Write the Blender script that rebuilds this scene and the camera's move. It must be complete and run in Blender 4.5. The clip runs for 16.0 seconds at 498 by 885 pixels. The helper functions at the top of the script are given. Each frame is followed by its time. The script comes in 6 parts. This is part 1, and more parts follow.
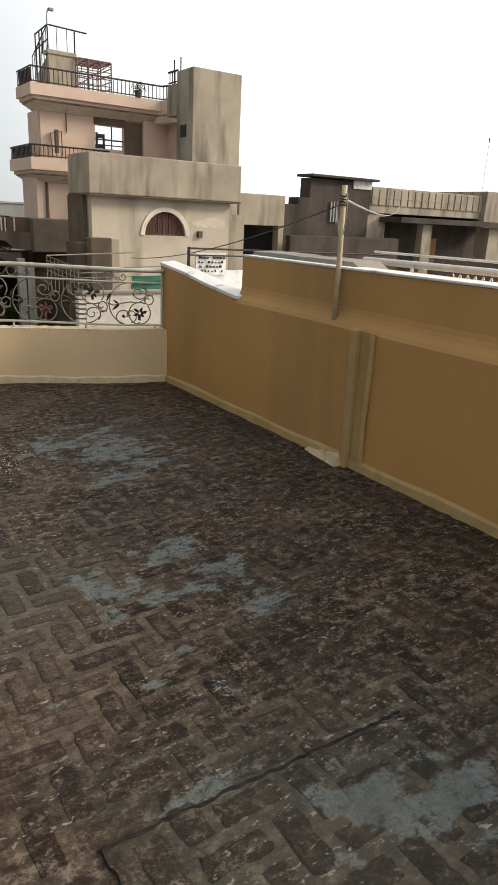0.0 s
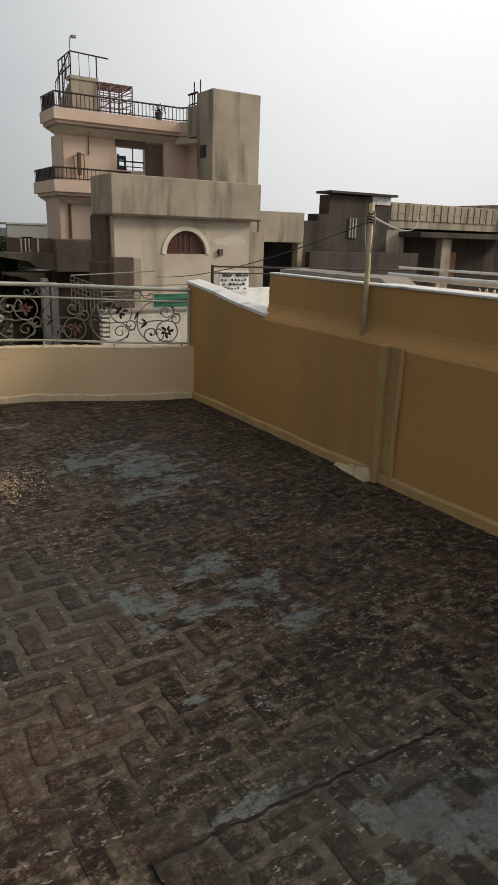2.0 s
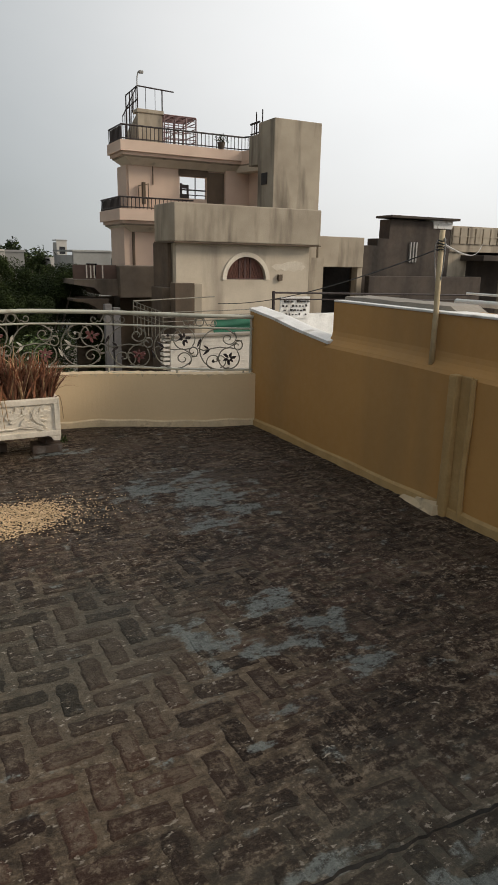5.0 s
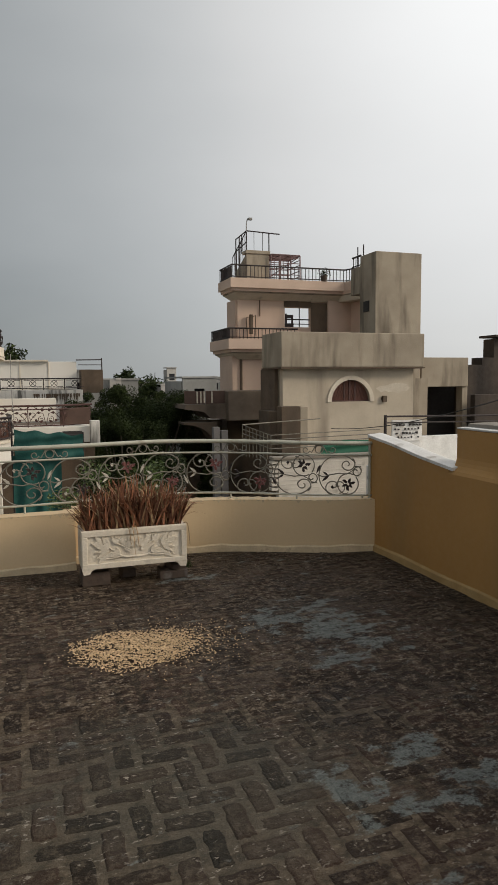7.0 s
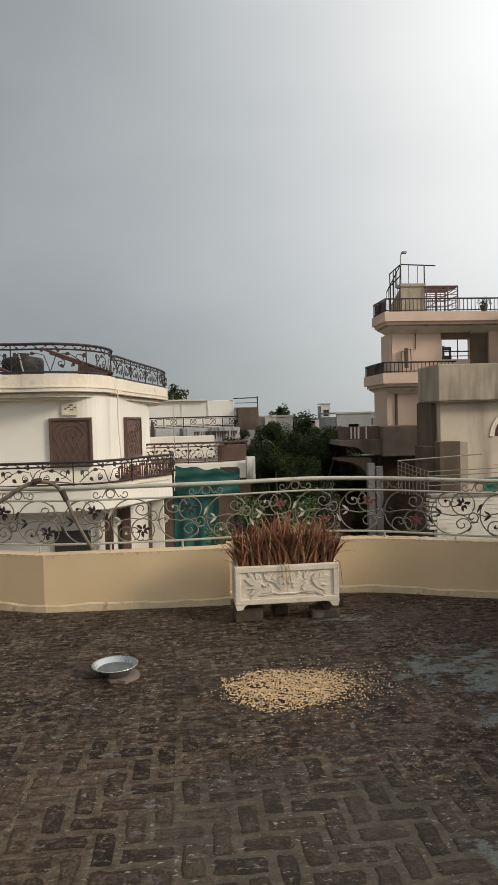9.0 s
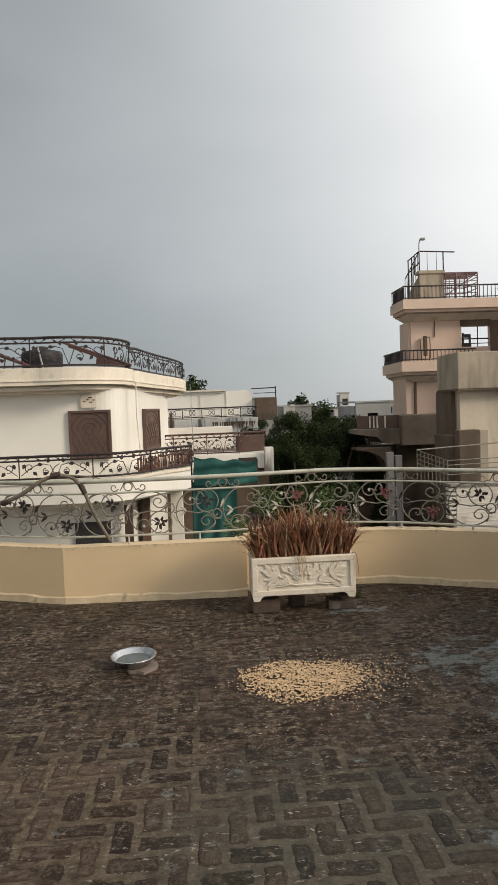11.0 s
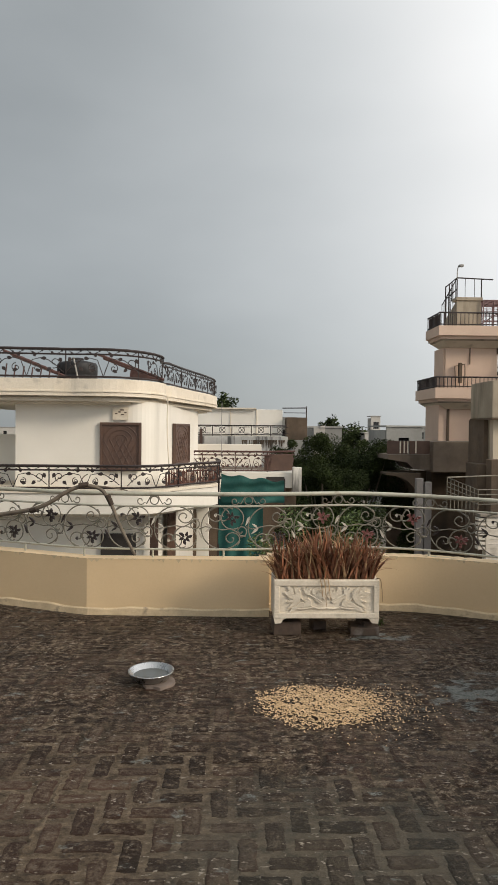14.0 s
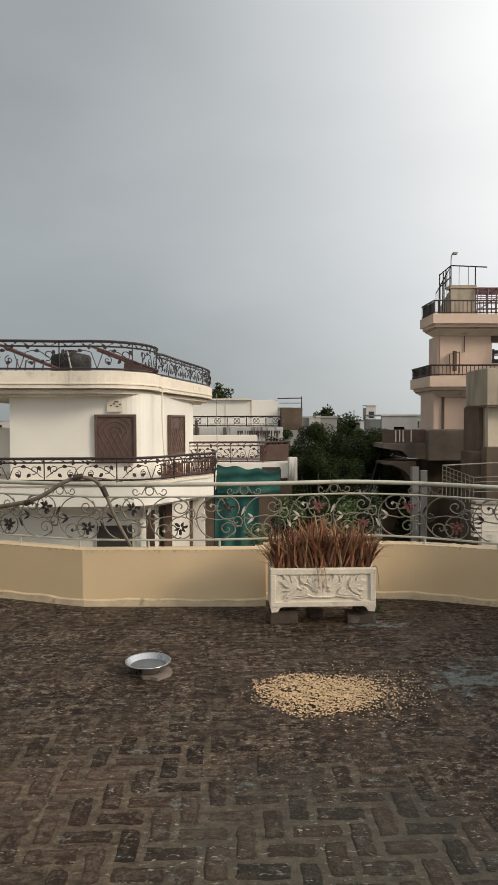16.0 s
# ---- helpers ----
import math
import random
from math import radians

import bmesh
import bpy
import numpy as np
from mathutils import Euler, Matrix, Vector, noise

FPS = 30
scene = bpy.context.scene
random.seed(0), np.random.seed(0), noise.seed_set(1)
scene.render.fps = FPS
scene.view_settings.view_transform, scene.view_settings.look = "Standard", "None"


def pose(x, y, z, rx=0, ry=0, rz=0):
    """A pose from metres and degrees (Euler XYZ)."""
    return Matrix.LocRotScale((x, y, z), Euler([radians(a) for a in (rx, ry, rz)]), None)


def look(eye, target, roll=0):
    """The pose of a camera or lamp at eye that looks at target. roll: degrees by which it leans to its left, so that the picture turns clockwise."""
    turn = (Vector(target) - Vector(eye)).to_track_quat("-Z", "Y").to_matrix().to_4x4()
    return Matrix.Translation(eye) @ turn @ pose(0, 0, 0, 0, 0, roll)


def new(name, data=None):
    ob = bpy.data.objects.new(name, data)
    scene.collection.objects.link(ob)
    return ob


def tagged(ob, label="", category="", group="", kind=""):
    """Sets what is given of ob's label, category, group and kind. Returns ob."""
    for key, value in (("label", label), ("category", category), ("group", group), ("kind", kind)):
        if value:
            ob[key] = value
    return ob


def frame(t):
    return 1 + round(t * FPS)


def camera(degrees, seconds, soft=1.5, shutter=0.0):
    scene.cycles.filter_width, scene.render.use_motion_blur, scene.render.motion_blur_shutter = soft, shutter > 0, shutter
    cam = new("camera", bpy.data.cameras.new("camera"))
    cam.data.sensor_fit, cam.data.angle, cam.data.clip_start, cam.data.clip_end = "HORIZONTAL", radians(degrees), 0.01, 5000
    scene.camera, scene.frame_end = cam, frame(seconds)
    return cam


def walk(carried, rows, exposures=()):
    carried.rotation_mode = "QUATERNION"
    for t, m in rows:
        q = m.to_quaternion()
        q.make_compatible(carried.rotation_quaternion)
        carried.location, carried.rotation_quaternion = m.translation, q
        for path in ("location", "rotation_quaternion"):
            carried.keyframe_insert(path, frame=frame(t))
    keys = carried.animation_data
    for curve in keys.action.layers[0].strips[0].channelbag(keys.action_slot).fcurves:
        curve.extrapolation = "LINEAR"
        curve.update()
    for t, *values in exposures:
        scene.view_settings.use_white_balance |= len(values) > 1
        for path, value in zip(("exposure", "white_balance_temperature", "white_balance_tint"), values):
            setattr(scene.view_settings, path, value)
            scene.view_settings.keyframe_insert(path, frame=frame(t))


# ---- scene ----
cam = camera(41.0, 16.0, 1.0)
PATH = [
    (0, (-0.004, 0.587, 1.48), (1.073, 2.148, 0.844), 2.7),
    (0.5, (-0.045, 0.571, 1.483), (1.064, 2.099, 0.824), 2.3),
    (1, (-0.081, 0.561, 1.492), (0.992, 2.156, 0.938), 2.4),
    (1.5, (-0.08, 0.578, 1.501), (0.971, 2.178, 0.924), 2.2),
    (1.6, (-0.119, 0.543, 1.501), (0.955, 2.16, 1.02), 2.5),
    (2, (-0.074, 0.601, 1.489), (0.96, 2.207, 0.895), 1.7),
    (2.5, (-0.056, 0.638, 1.492), (0.949, 2.247, 0.857), 2.5),
    (3, (-0.071, 0.631, 1.499), (0.906, 2.256, 0.862), 2.3),
    (5.3, (-0.086, 0.69, 1.516), (0.787, 2.426, 1.044), 1.2),
    (5.5, (-0.115, 0.683, 1.539), (0.724, 2.454, 1.14), 1.4),
    (6, (-0.165, 0.695, 1.545), (0.602, 2.521, 1.261), 0.8),
    (6.5, (-0.215, 0.704, 1.568), (0.596, 2.52, 1.359), -0.3),
    (7, (-0.267, 0.7, 1.594), (0.381, 2.583, 1.407), -0.5),
    (7.5, (-0.276, 0.687, 1.613), (0.144, 2.64, 1.514), -0.9),
    (8, (-0.256, 0.724, 1.62), (0.069, 2.696, 1.549), -1.0),
    (8.5, (-0.256, 0.741, 1.603), (-0.01, 2.724, 1.528), -1.2),
    (8.7, (-0.249, 0.73, 1.601), (-0.027, 2.716, 1.528), -1.4),
    (10.8, (-0.225, 0.696, 1.628), (-0.063, 2.688, 1.558), -1.8),
    (11, (-0.215, 0.696, 1.625), (-0.071, 2.689, 1.524), -2.1),
    (11.5, (-0.215, 0.689, 1.624), (-0.096, 2.684, 1.567), -1.8),
    (12, (-0.197, 0.701, 1.614), (-0.081, 2.697, 1.557), -2.0),
    (12.5, (-0.208, 0.687, 1.63), (-0.081, 2.683, 1.609), -1.0),
    (13, (-0.209, 0.697, 1.631), (-0.129, 2.695, 1.651), -0.3),
    (13.5, (-0.209, 0.709, 1.629), (-0.155, 2.708, 1.626), 0.2),
    (14, (-0.211, 0.709, 1.626), (-0.153, 2.708, 1.582), 0.5),
    (14.5, (-0.207, 0.709, 1.621), (-0.152, 2.708, 1.578), -0.0),
    (15, (-0.203, 0.713, 1.618), (-0.148, 2.712, 1.567), -0.2),
    (15.5, (-0.202, 0.716, 1.617), (-0.133, 2.714, 1.552), -0.1),
    (16, (-0.202, 0.73, 1.612), (-0.131, 2.727, 1.541), -0.2),
]
walk(cam, [(t, look(eye, target, roll)) for t, eye, target, roll in PATH],
     exposures=[(0, 0.36), (0.5, 0.2), (1, -0.1), (1.5, -0.32), (2, -0.25), (3, -0.21), (5.5, -0.15), (6.5, -0.4), (7, -0.43), (8, -0.25), (8.5, -0.18), (11, 0.0), (16, 0.0)])

# ---- light ----
world = bpy.data.worlds.new("stormy_sky")
scene.world = world
world.use_nodes = True
wn, wl = world.node_tree.nodes, world.node_tree.links
wn.clear()
SUN_ELEV, SUN_AZ = 28.0, 119.0      # degrees; azimuth clockwise from +y


def wnode(kind, **sets):
    n = wn.new(kind)
    for k, v in sets.items():
        if k == "op":
            n.operation = v
        elif k == "blend":
            n.blend_type = v
        else:
            n.inputs[int(k[1:])].default_value = v
    return n


sky = wn.new("ShaderNodeTexSky")
sky.sky_type, sky.sun_disc = "NISHITA", False
sky.sun_elevation, sky.sun_rotation = radians(SUN_ELEV), radians(SUN_AZ)
coord = wn.new("ShaderNodeTexCoord")


def lobe(direction, lo, hi, power=0):
    """A soft lobe of brightness round a direction of the cloud layer."""
    v = Vector(direction).normalized()
    dot = wn.new("ShaderNodeVectorMath")
    dot.operation = "DOT_PRODUCT"
    dot.inputs[1].default_value = v
    wl.new(coord.outputs["Generated"], dot.inputs[0])
    ramp = wn.new("ShaderNodeMapRange")
    ramp.interpolation_type = "LINEAR" if power else "SMOOTHSTEP"
    ramp.inputs[1].default_value, ramp.inputs[2].default_value = lo, hi
    wl.new(dot.outputs["Value"], ramp.inputs[0])
    if power:
        p = wn.new("ShaderNodeMath")
        p.operation = "POWER"
        p.inputs[1].default_value = power
        wl.new(ramp.outputs[0], p.inputs[0])
        return p.outputs[0]
    return ramp.outputs[0]


def scaled_sum(terms, base):
    out = None
    for sock, k in terms:
        m = wn.new("ShaderNodeMath")
        m.operation = "MULTIPLY_ADD"
        m.inputs[1].default_value = k
        wl.new(sock, m.inputs[0])
        if out is None:
            m.inputs[2].default_value = base
        else:
            wl.new(out, m.inputs[2])
        out = m.outputs[0]
    return out


cloud = wn.new("ShaderNodeTexNoise")
cloud.inputs["Scale"].default_value, cloud.inputs["Detail"].default_value = 1.7, 5
cloud.inputs["Roughness"].default_value = 0.45
stretch = wn.new("ShaderNodeMapping")
stretch.inputs["Scale"].default_value = (1, 1, 2.2)
wl.new(coord.outputs["Generated"], stretch.inputs[0])
wl.new(stretch.outputs[0], cloud.inputs["Vector"])
az = radians(50)
bright = scaled_sum([
    (lobe((math.sin(az), math.cos(az), 0.46), 0.47, 1.0, 2.0), 0.94),
    (lobe((0.55, -0.75, 0.5), 0.0, 0.95), 0.66),
    (lobe((0.5, 0.1, 0.85), 0.5, 1.0), 0.35),
    (cloud.outputs["Fac"], 0.34)], 0.20)
tint = wn.new("ShaderNodeMixRGB")
tint.inputs[1].default_value, tint.inputs[2].default_value = (0.88, 0.985, 1.03, 1), (0.985, 0.99, 0.985, 1)
wl.new(bright, tint.inputs[0])
grey = wn.new("ShaderNodeVectorMath")
grey.operation = "SCALE"
wl.new(tint.outputs[0], grey.inputs[0])
wl.new(bright, grey.inputs["Scale"])
thin = wn.new("ShaderNodeVectorMath")
thin.operation = "SCALE"
thin.inputs["Scale"].default_value = 0.06
wl.new(sky.outputs[0], thin.inputs[0])
both = wn.new("ShaderNodeMixRGB")
both.inputs[0].default_value = 0.12      # a little clear sky shows through the cloud
wl.new(grey.outputs[0], both.inputs[1])
wl.new(thin.outputs[0], both.inputs[2])
bg = wn.new("ShaderNodeBackground")
bg.inputs["Strength"].default_value = 1.0
wl.new(both.outputs[0], bg.inputs["Color"])
wl.new(bg.outputs[0], wn.new("ShaderNodeOutputWorld").inputs["Surface"])

sun = new("sun", bpy.data.lights.new("sun", "SUN"))
sun.data.energy, sun.data.angle, sun.data.color = 2.5, radians(14), (1, 0.86, 0.69)
s_az, s_el = radians(SUN_AZ), radians(SUN_ELEV)
sun.matrix_world = look((math.sin(s_az) * math.cos(s_el) * 50, math.cos(s_az) * math.cos(s_el) * 50, math.sin(s_el) * 50), (0, 0, 0))


# ---- materials ----
def mat(name, base, second=None, scale=6.0, rough=0.8, bump=0.0, fine=60.0, stain=None, stain_scale=1.2, stain_cut=(0.5, 0.7),
        streak=False, metal=0.0, rand=0.0, rough_stain=None, spec=0.5, grit=0.22):
    """Base and second colour mixed by noise at two scales, stains on top, fine relief."""
    m = bpy.data.materials.new(name)
    m.use_nodes = True
    n, l = m.node_tree.nodes, m.node_tree.links
    b = n["Principled BSDF"]
    b.inputs["Metallic"].default_value = metal
    b.inputs["Specular IOR Level"].default_value = spec
    geo = n.new("ShaderNodeNewGeometry")

    def noisy(s, detail=4, stretch_z=1.0):
        t = n.new("ShaderNodeTexNoise")
        t.inputs["Scale"].default_value, t.inputs["Detail"].default_value = s, detail
        mp = n.new("ShaderNodeMapping")
        mp.inputs["Scale"].default_value = (1, 1, stretch_z)
        l.new(geo.outputs["Position"], mp.inputs[0])
        l.new(mp.outputs[0], t.inputs["Vector"])
        return t.outputs["Fac"]

    def mix(fac, a, c):
        x = n.new("ShaderNodeMixRGB")
        for i, v in enumerate((fac, a, c)):
            if isinstance(v, (int, float)):
                x.inputs[i].default_value = v
            elif isinstance(v, tuple):
                x.inputs[i].default_value = (*v, 1)
            else:
                l.new(v, x.inputs[i])
        return x.outputs[0]

    def span(v, lo, hi, to=(0, 1)):
        r = n.new("ShaderNodeMapRange")
        for i, q in zip((1, 2, 3, 4), (lo, hi, *to)):
            r.inputs[i].default_value = q
        l.new(v, r.inputs[0])
        return r.outputs[0]

    second = second or tuple(c * 0.78 for c in base)
    colour = mix(span(noisy(scale), 0.32, 0.68), base, second)
    colour = mix(span(noisy(fine, 2), 0.35, 0.75, (0, grit)), colour, tuple(c * 0.55 for c in second))
    if rand:
        info = n.new("ShaderNodeObjectInfo")
        isl = n.new("ShaderNodeNewGeometry")
        add = n.new("ShaderNodeMath")
        add.operation = "ADD"
        l.new(info.outputs["Random"], add.inputs[0])
        l.new(isl.outputs["Random Per Island"], add.inputs[1])
        fr = n.new("ShaderNodeMath")
        fr.operation = "FRACT"
        l.new(add.outputs[0], fr.inputs[0])
        hsv = n.new("ShaderNodeHueSaturation")
        l.new(span(fr.outputs[0], 0, 1, (1 - rand, 1 + rand)), hsv.inputs["Value"])
        l.new(colour, hsv.inputs["Color"])
        colour = hsv.outputs[0]
    if stain:
        f = span(noisy(stain_scale, 6, 0.17 if streak else 1.0), *stain_cut)
        colour = mix(f, colour, stain)
        if rough_stain is not None:
            l.new(span(f, 0, 1, (rough, rough_stain)), b.inputs["Roughness"])
    if rough_stain is None:
        l.new(span(noisy(fine * 0.3, 2), 0.3, 0.7, (max(rough - 0.1, 0.02), min(rough + 0.1, 1))), b.inputs["Roughness"])
    l.new(colour, b.inputs["Base Color"])
    if bump:
        bp = n.new("ShaderNodeBump")
        bp.inputs["Strength"].default_value, bp.inputs["Distance"].default_value = 1.0, bump
        l.new(noisy(fine, 5), bp.inputs["Height"])
        l.new(bp.outputs[0], b.inputs["Normal"])
    return m


def brick_floor(name, slurry_sheen, mud):
    """Dark damp terrace brick, paler in the middle of each face, under mud, flaky dirt, pale flecks and spilled cement.
    """
    m = bpy.data.materials.new(name)
    m.use_nodes = True
    n, l = m.node_tree.nodes, m.node_tree.links
    b = n["Principled BSDF"]
    geo = n.new("ShaderNodeNewGeometry")

    def noisy(s, d, scale_v=(1, 1, 1), rough=0.5):
        t = n.new("ShaderNodeTexNoise")
        t.inputs["Scale"].default_value, t.inputs["Detail"].default_value, t.inputs["Roughness"].default_value = s, d, rough
        mp = n.new("ShaderNodeMapping")
        mp.inputs["Scale"].default_value = scale_v
        l.new(geo.outputs["Position"], mp.inputs[0])
        l.new(mp.outputs[0], t.inputs["Vector"])
        return t.outputs["Fac"]

    def op(kind, a, c):
        x = n.new("ShaderNodeMath")
        x.operation = kind
        for i, v in enumerate((a, c)):
            if isinstance(v, (int, float)):
                x.inputs[i].default_value = v
            else:
                l.new(v, x.inputs[i])
        return x.outputs[0]

    def span(v, lo, hi, to=(0, 1)):
        r = n.new("ShaderNodeMapRange")
        for i, q in zip((1, 2, 3, 4), (lo, hi, *to)):
            r.inputs[i].default_value = q
        l.new(v, r.inputs[0])
        return r.outputs[0]

    def mix(fac, a, c):
        x = n.new("ShaderNodeMixRGB")
        for i, v in enumerate((fac, a, c)):
            if isinstance(v, (int, float)):
                x.inputs[i].default_value = v
            elif isinstance(v, tuple):
                x.inputs[i].default_value = (*v, 1)
            else:
                l.new(v, x.inputs[i])
        return x.outputs[0]

    def spot(x, y, rx, ry):
        """A soft blotch round a place of the terrace."""
        mp = n.new("ShaderNodeMapping")
        mp.inputs["Location"].default_value = (-x / rx, -y / ry, 0)
        mp.inputs["Scale"].default_value = (1 / rx, 1 / ry, 0)
        l.new(geo.outputs["Position"], mp.inputs[0])
        ln = n.new("ShaderNodeVectorMath")
        ln.operation = "LENGTH"
        l.new(mp.outputs[0], ln.inputs[0])
        return span(ln.outputs["Value"], 0.2, 1.25, (1, 0))

    def spots_of(rows):
        out = None
        for r in rows:
            v = spot(*r)
            out = v if out is None else op("MAXIMUM", out, v)
        return out

    info = n.new("ShaderNodeObjectInfo")
    one = n.new("ShaderNodeMath")
    one.operation = "FRACT"
    l.new(op("ADD", info.outputs["Random"], geo.outputs["Random Per Island"]), one.inputs[0])
    each = one.outputs[0]
    # 1 in the middle of a brick's face, 0 at its rim
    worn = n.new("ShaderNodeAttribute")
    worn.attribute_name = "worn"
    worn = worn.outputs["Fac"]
    fine = noisy(75, 5, (1, 1, 1), 0.7)
    mid = noisy(20, 8, (0.85, 1.15, 1), 0.74)
    broken = op("ADD", mid, op("MULTIPLY", op("SUBTRACT", fine, 0.5), 0.45))
    wide = noisy(2.4, 5, (1, 1, 1), 0.6)
    vast = noisy(0.75, 3)
    # fired clay, some bricks redder, some nearly black
    clay = mix(each, (0.016, 0.0105, 0.0072), (0.060, 0.034, 0.023))
    clay = mix(span(vast, 0.45, 0.62), clay, mix(each, (0.029, 0.016, 0.0115), (0.086, 0.046, 0.032)))
    # paler middle of each face, broken up by noise
    mid_pale = op("MULTIPLY", worn, span(op("ADD", broken, op("MULTIPLY", each, 0.12)), 0.50, 0.66))
    clay = mix(op("MULTIPLY", mid_pale, 0.75), clay, (0.135, 0.106, 0.078))
    # where the crust has worn off and the bricks stand clear of their mud joints
    bare = spots_of(((-0.85, 3.35, 0.95, 0.85), (-0.45, 2.7, 0.9, 0.75), (0.4, 2.75, 0.8, 0.8), (-1.9, 3.2, 1.2, 0.9)))
    bare = span(op("ADD", bare, op("MULTIPLY", wide, 0.9)), 0.58, 0.98)
    if mud:
        pale = op("MAXIMUM", op("MULTIPLY", bare, span(noisy(8, 5, (1, 1, 1), 0.65), 0.40, 0.52, (0.25, 1))), span(noisy(3.1, 6, (1, 1, 1), 0.65), 0.48, 0.58))
        clay = mix(pale, mix(span(mid, 0.36, 0.64), (0.018, 0.0125, 0.0085), (0.066, 0.047, 0.031)), mix(span(mid, 0.36, 0.64), (0.058, 0.043, 0.029), (0.175, 0.134, 0.092)))
    crumbs = n.new("ShaderNodeValToRGB")
    el = crumbs.color_ramp.elements
    el[0].position, el[0].color = 0.435, (0.0042, 0.0028, 0.0020, 1)
    el[1].position, el[1].color = 0.63, (0.29, 0.235, 0.175, 1)
    for p, c in ((0.485, (0.022, 0.0138, 0.0092)), (0.55, (0.062, 0.042, 0.028))):
        e = el.new(p)
        e.color = (*c, 1)
    l.new(op("ADD", broken, span(wide, 0.35, 0.65, (-0.035, 0.035))), crumbs.inputs[0])
    colour = mix(op("MULTIPLY", span(noisy(3.4, 4), 0.38, 0.58, (0.45, 1)), span(bare, 0, 1, (0.5 if mud else 0.62, 0.14))), clay, crumbs.outputs[0])
    # mud dragged over the faces
    drag = op("MULTIPLY", span(op("ADD", noisy(4.5, 7, (1, 1, 1), 0.68), op("MULTIPLY", op("SUBTRACT", broken, 0.5), 0.5)), 0.52, 0.64), span(bare, 0, 1, (0.3, 0.5)))
    colour = mix(drag, colour, mix(span(fine, 0.4, 0.6), (0.048, 0.035, 0.023), (0.105, 0.078, 0.052)))
    # grey-green film where water stands
    film = span(op("ADD", spots_of(((0.3, 3.15, 0.95, 0.75), (1.0, 1.5, 0.9, 0.7))), op("MULTIPLY", noisy(4.2, 5), 0.9)), 0.62, 1.3)
    colour = mix(op("MULTIPLY", film, 0.5), colour, (0.088, 0.086, 0.069) if mud else (0.038, 0.039, 0.031))
    # pale loose flakes in drifts; the sky's glints on wet relief are painted in too
    fleck_glint = op("MULTIPLY", span(noisy(40, 5, (0.7, 1.3, 1), 0.62), 0.60, 0.64), span(noisy(3.6, 5, (0.8, 1.2, 1), 0.62), 0.42, 0.60, (0.03, 0.95)))
    colour = mix(fleck_glint, colour, (0.34, 0.30, 0.25))
    # cement spilled and trodden in; its blue-grey also carries wet film's sky reflection
    spots = spots_of(((1.62, 4.5, 0.40, 0.62), (1.42, 3.98, 0.3, 0.12), (1.3, 4.75, 0.3, 0.3), (0.91, 2.88, 0.17, 0.22), (1.14, 2.77, 0.34, 0.12), (1.38, 2.8, 0.2, 0.19), (1.28, 3.08, 0.18, 0.12), (1.43, 2.52, 0.14, 0.12), (1.12, 1.54, 0.22, 0.17),
                      (1.36, 1.42, 0.22, 0.16), (1.0, 2.38, 0.16, 0.045), (0.98, 5.84, 0.32, 0.10), (0.72, 1.80, 0.22, 0.04), (0.83, 2.25, 0.1, 0.03)))
    rag = noisy(7.0, 5, (0.8, 1.25, 1), 0.6)
    heavy = span(op("ADD", spots, op("MULTIPLY", rag, 4.6)), 2.86, 3.12)
    heavy = op("MULTIPLY", heavy, span(op("ADD", broken, op("MULTIPLY", spots, 0.10)), 0.45, 0.55, (0.1, 1)))
    colour = mix(op("MULTIPLY", heavy, 0.8), colour, mix(span(op("ADD", broken, op("MULTIPLY", wide, 0.3)), 0.52, 0.76), tuple(c * 0.6 for c in slurry_sheen), tuple(c * 1.25 for c in slurry_sheen)))
    l.new(colour, b.inputs["Base Color"])
    b.inputs["Specular IOR Level"].default_value = 0.16
    l.new(op("MULTIPLY", span(wide, 0.36, 0.64, (0.46, 0.86)), span(heavy, 0.1, 0.9, (1, 0.7))), b.inputs["Roughness"])
    bp = n.new("ShaderNodeBump")
    bp.inputs["Strength"].default_value, bp.inputs["Distance"].default_value = 0.9, 0.018
    l.new(op("SUBTRACT", op("ADD", broken, op("MULTIPLY", fleck_glint, 0.25)), op("MULTIPLY", heavy, 0.12)), bp.inputs["Height"])
    l.new(bp.outputs[0], b.inputs["Normal"])
    return m


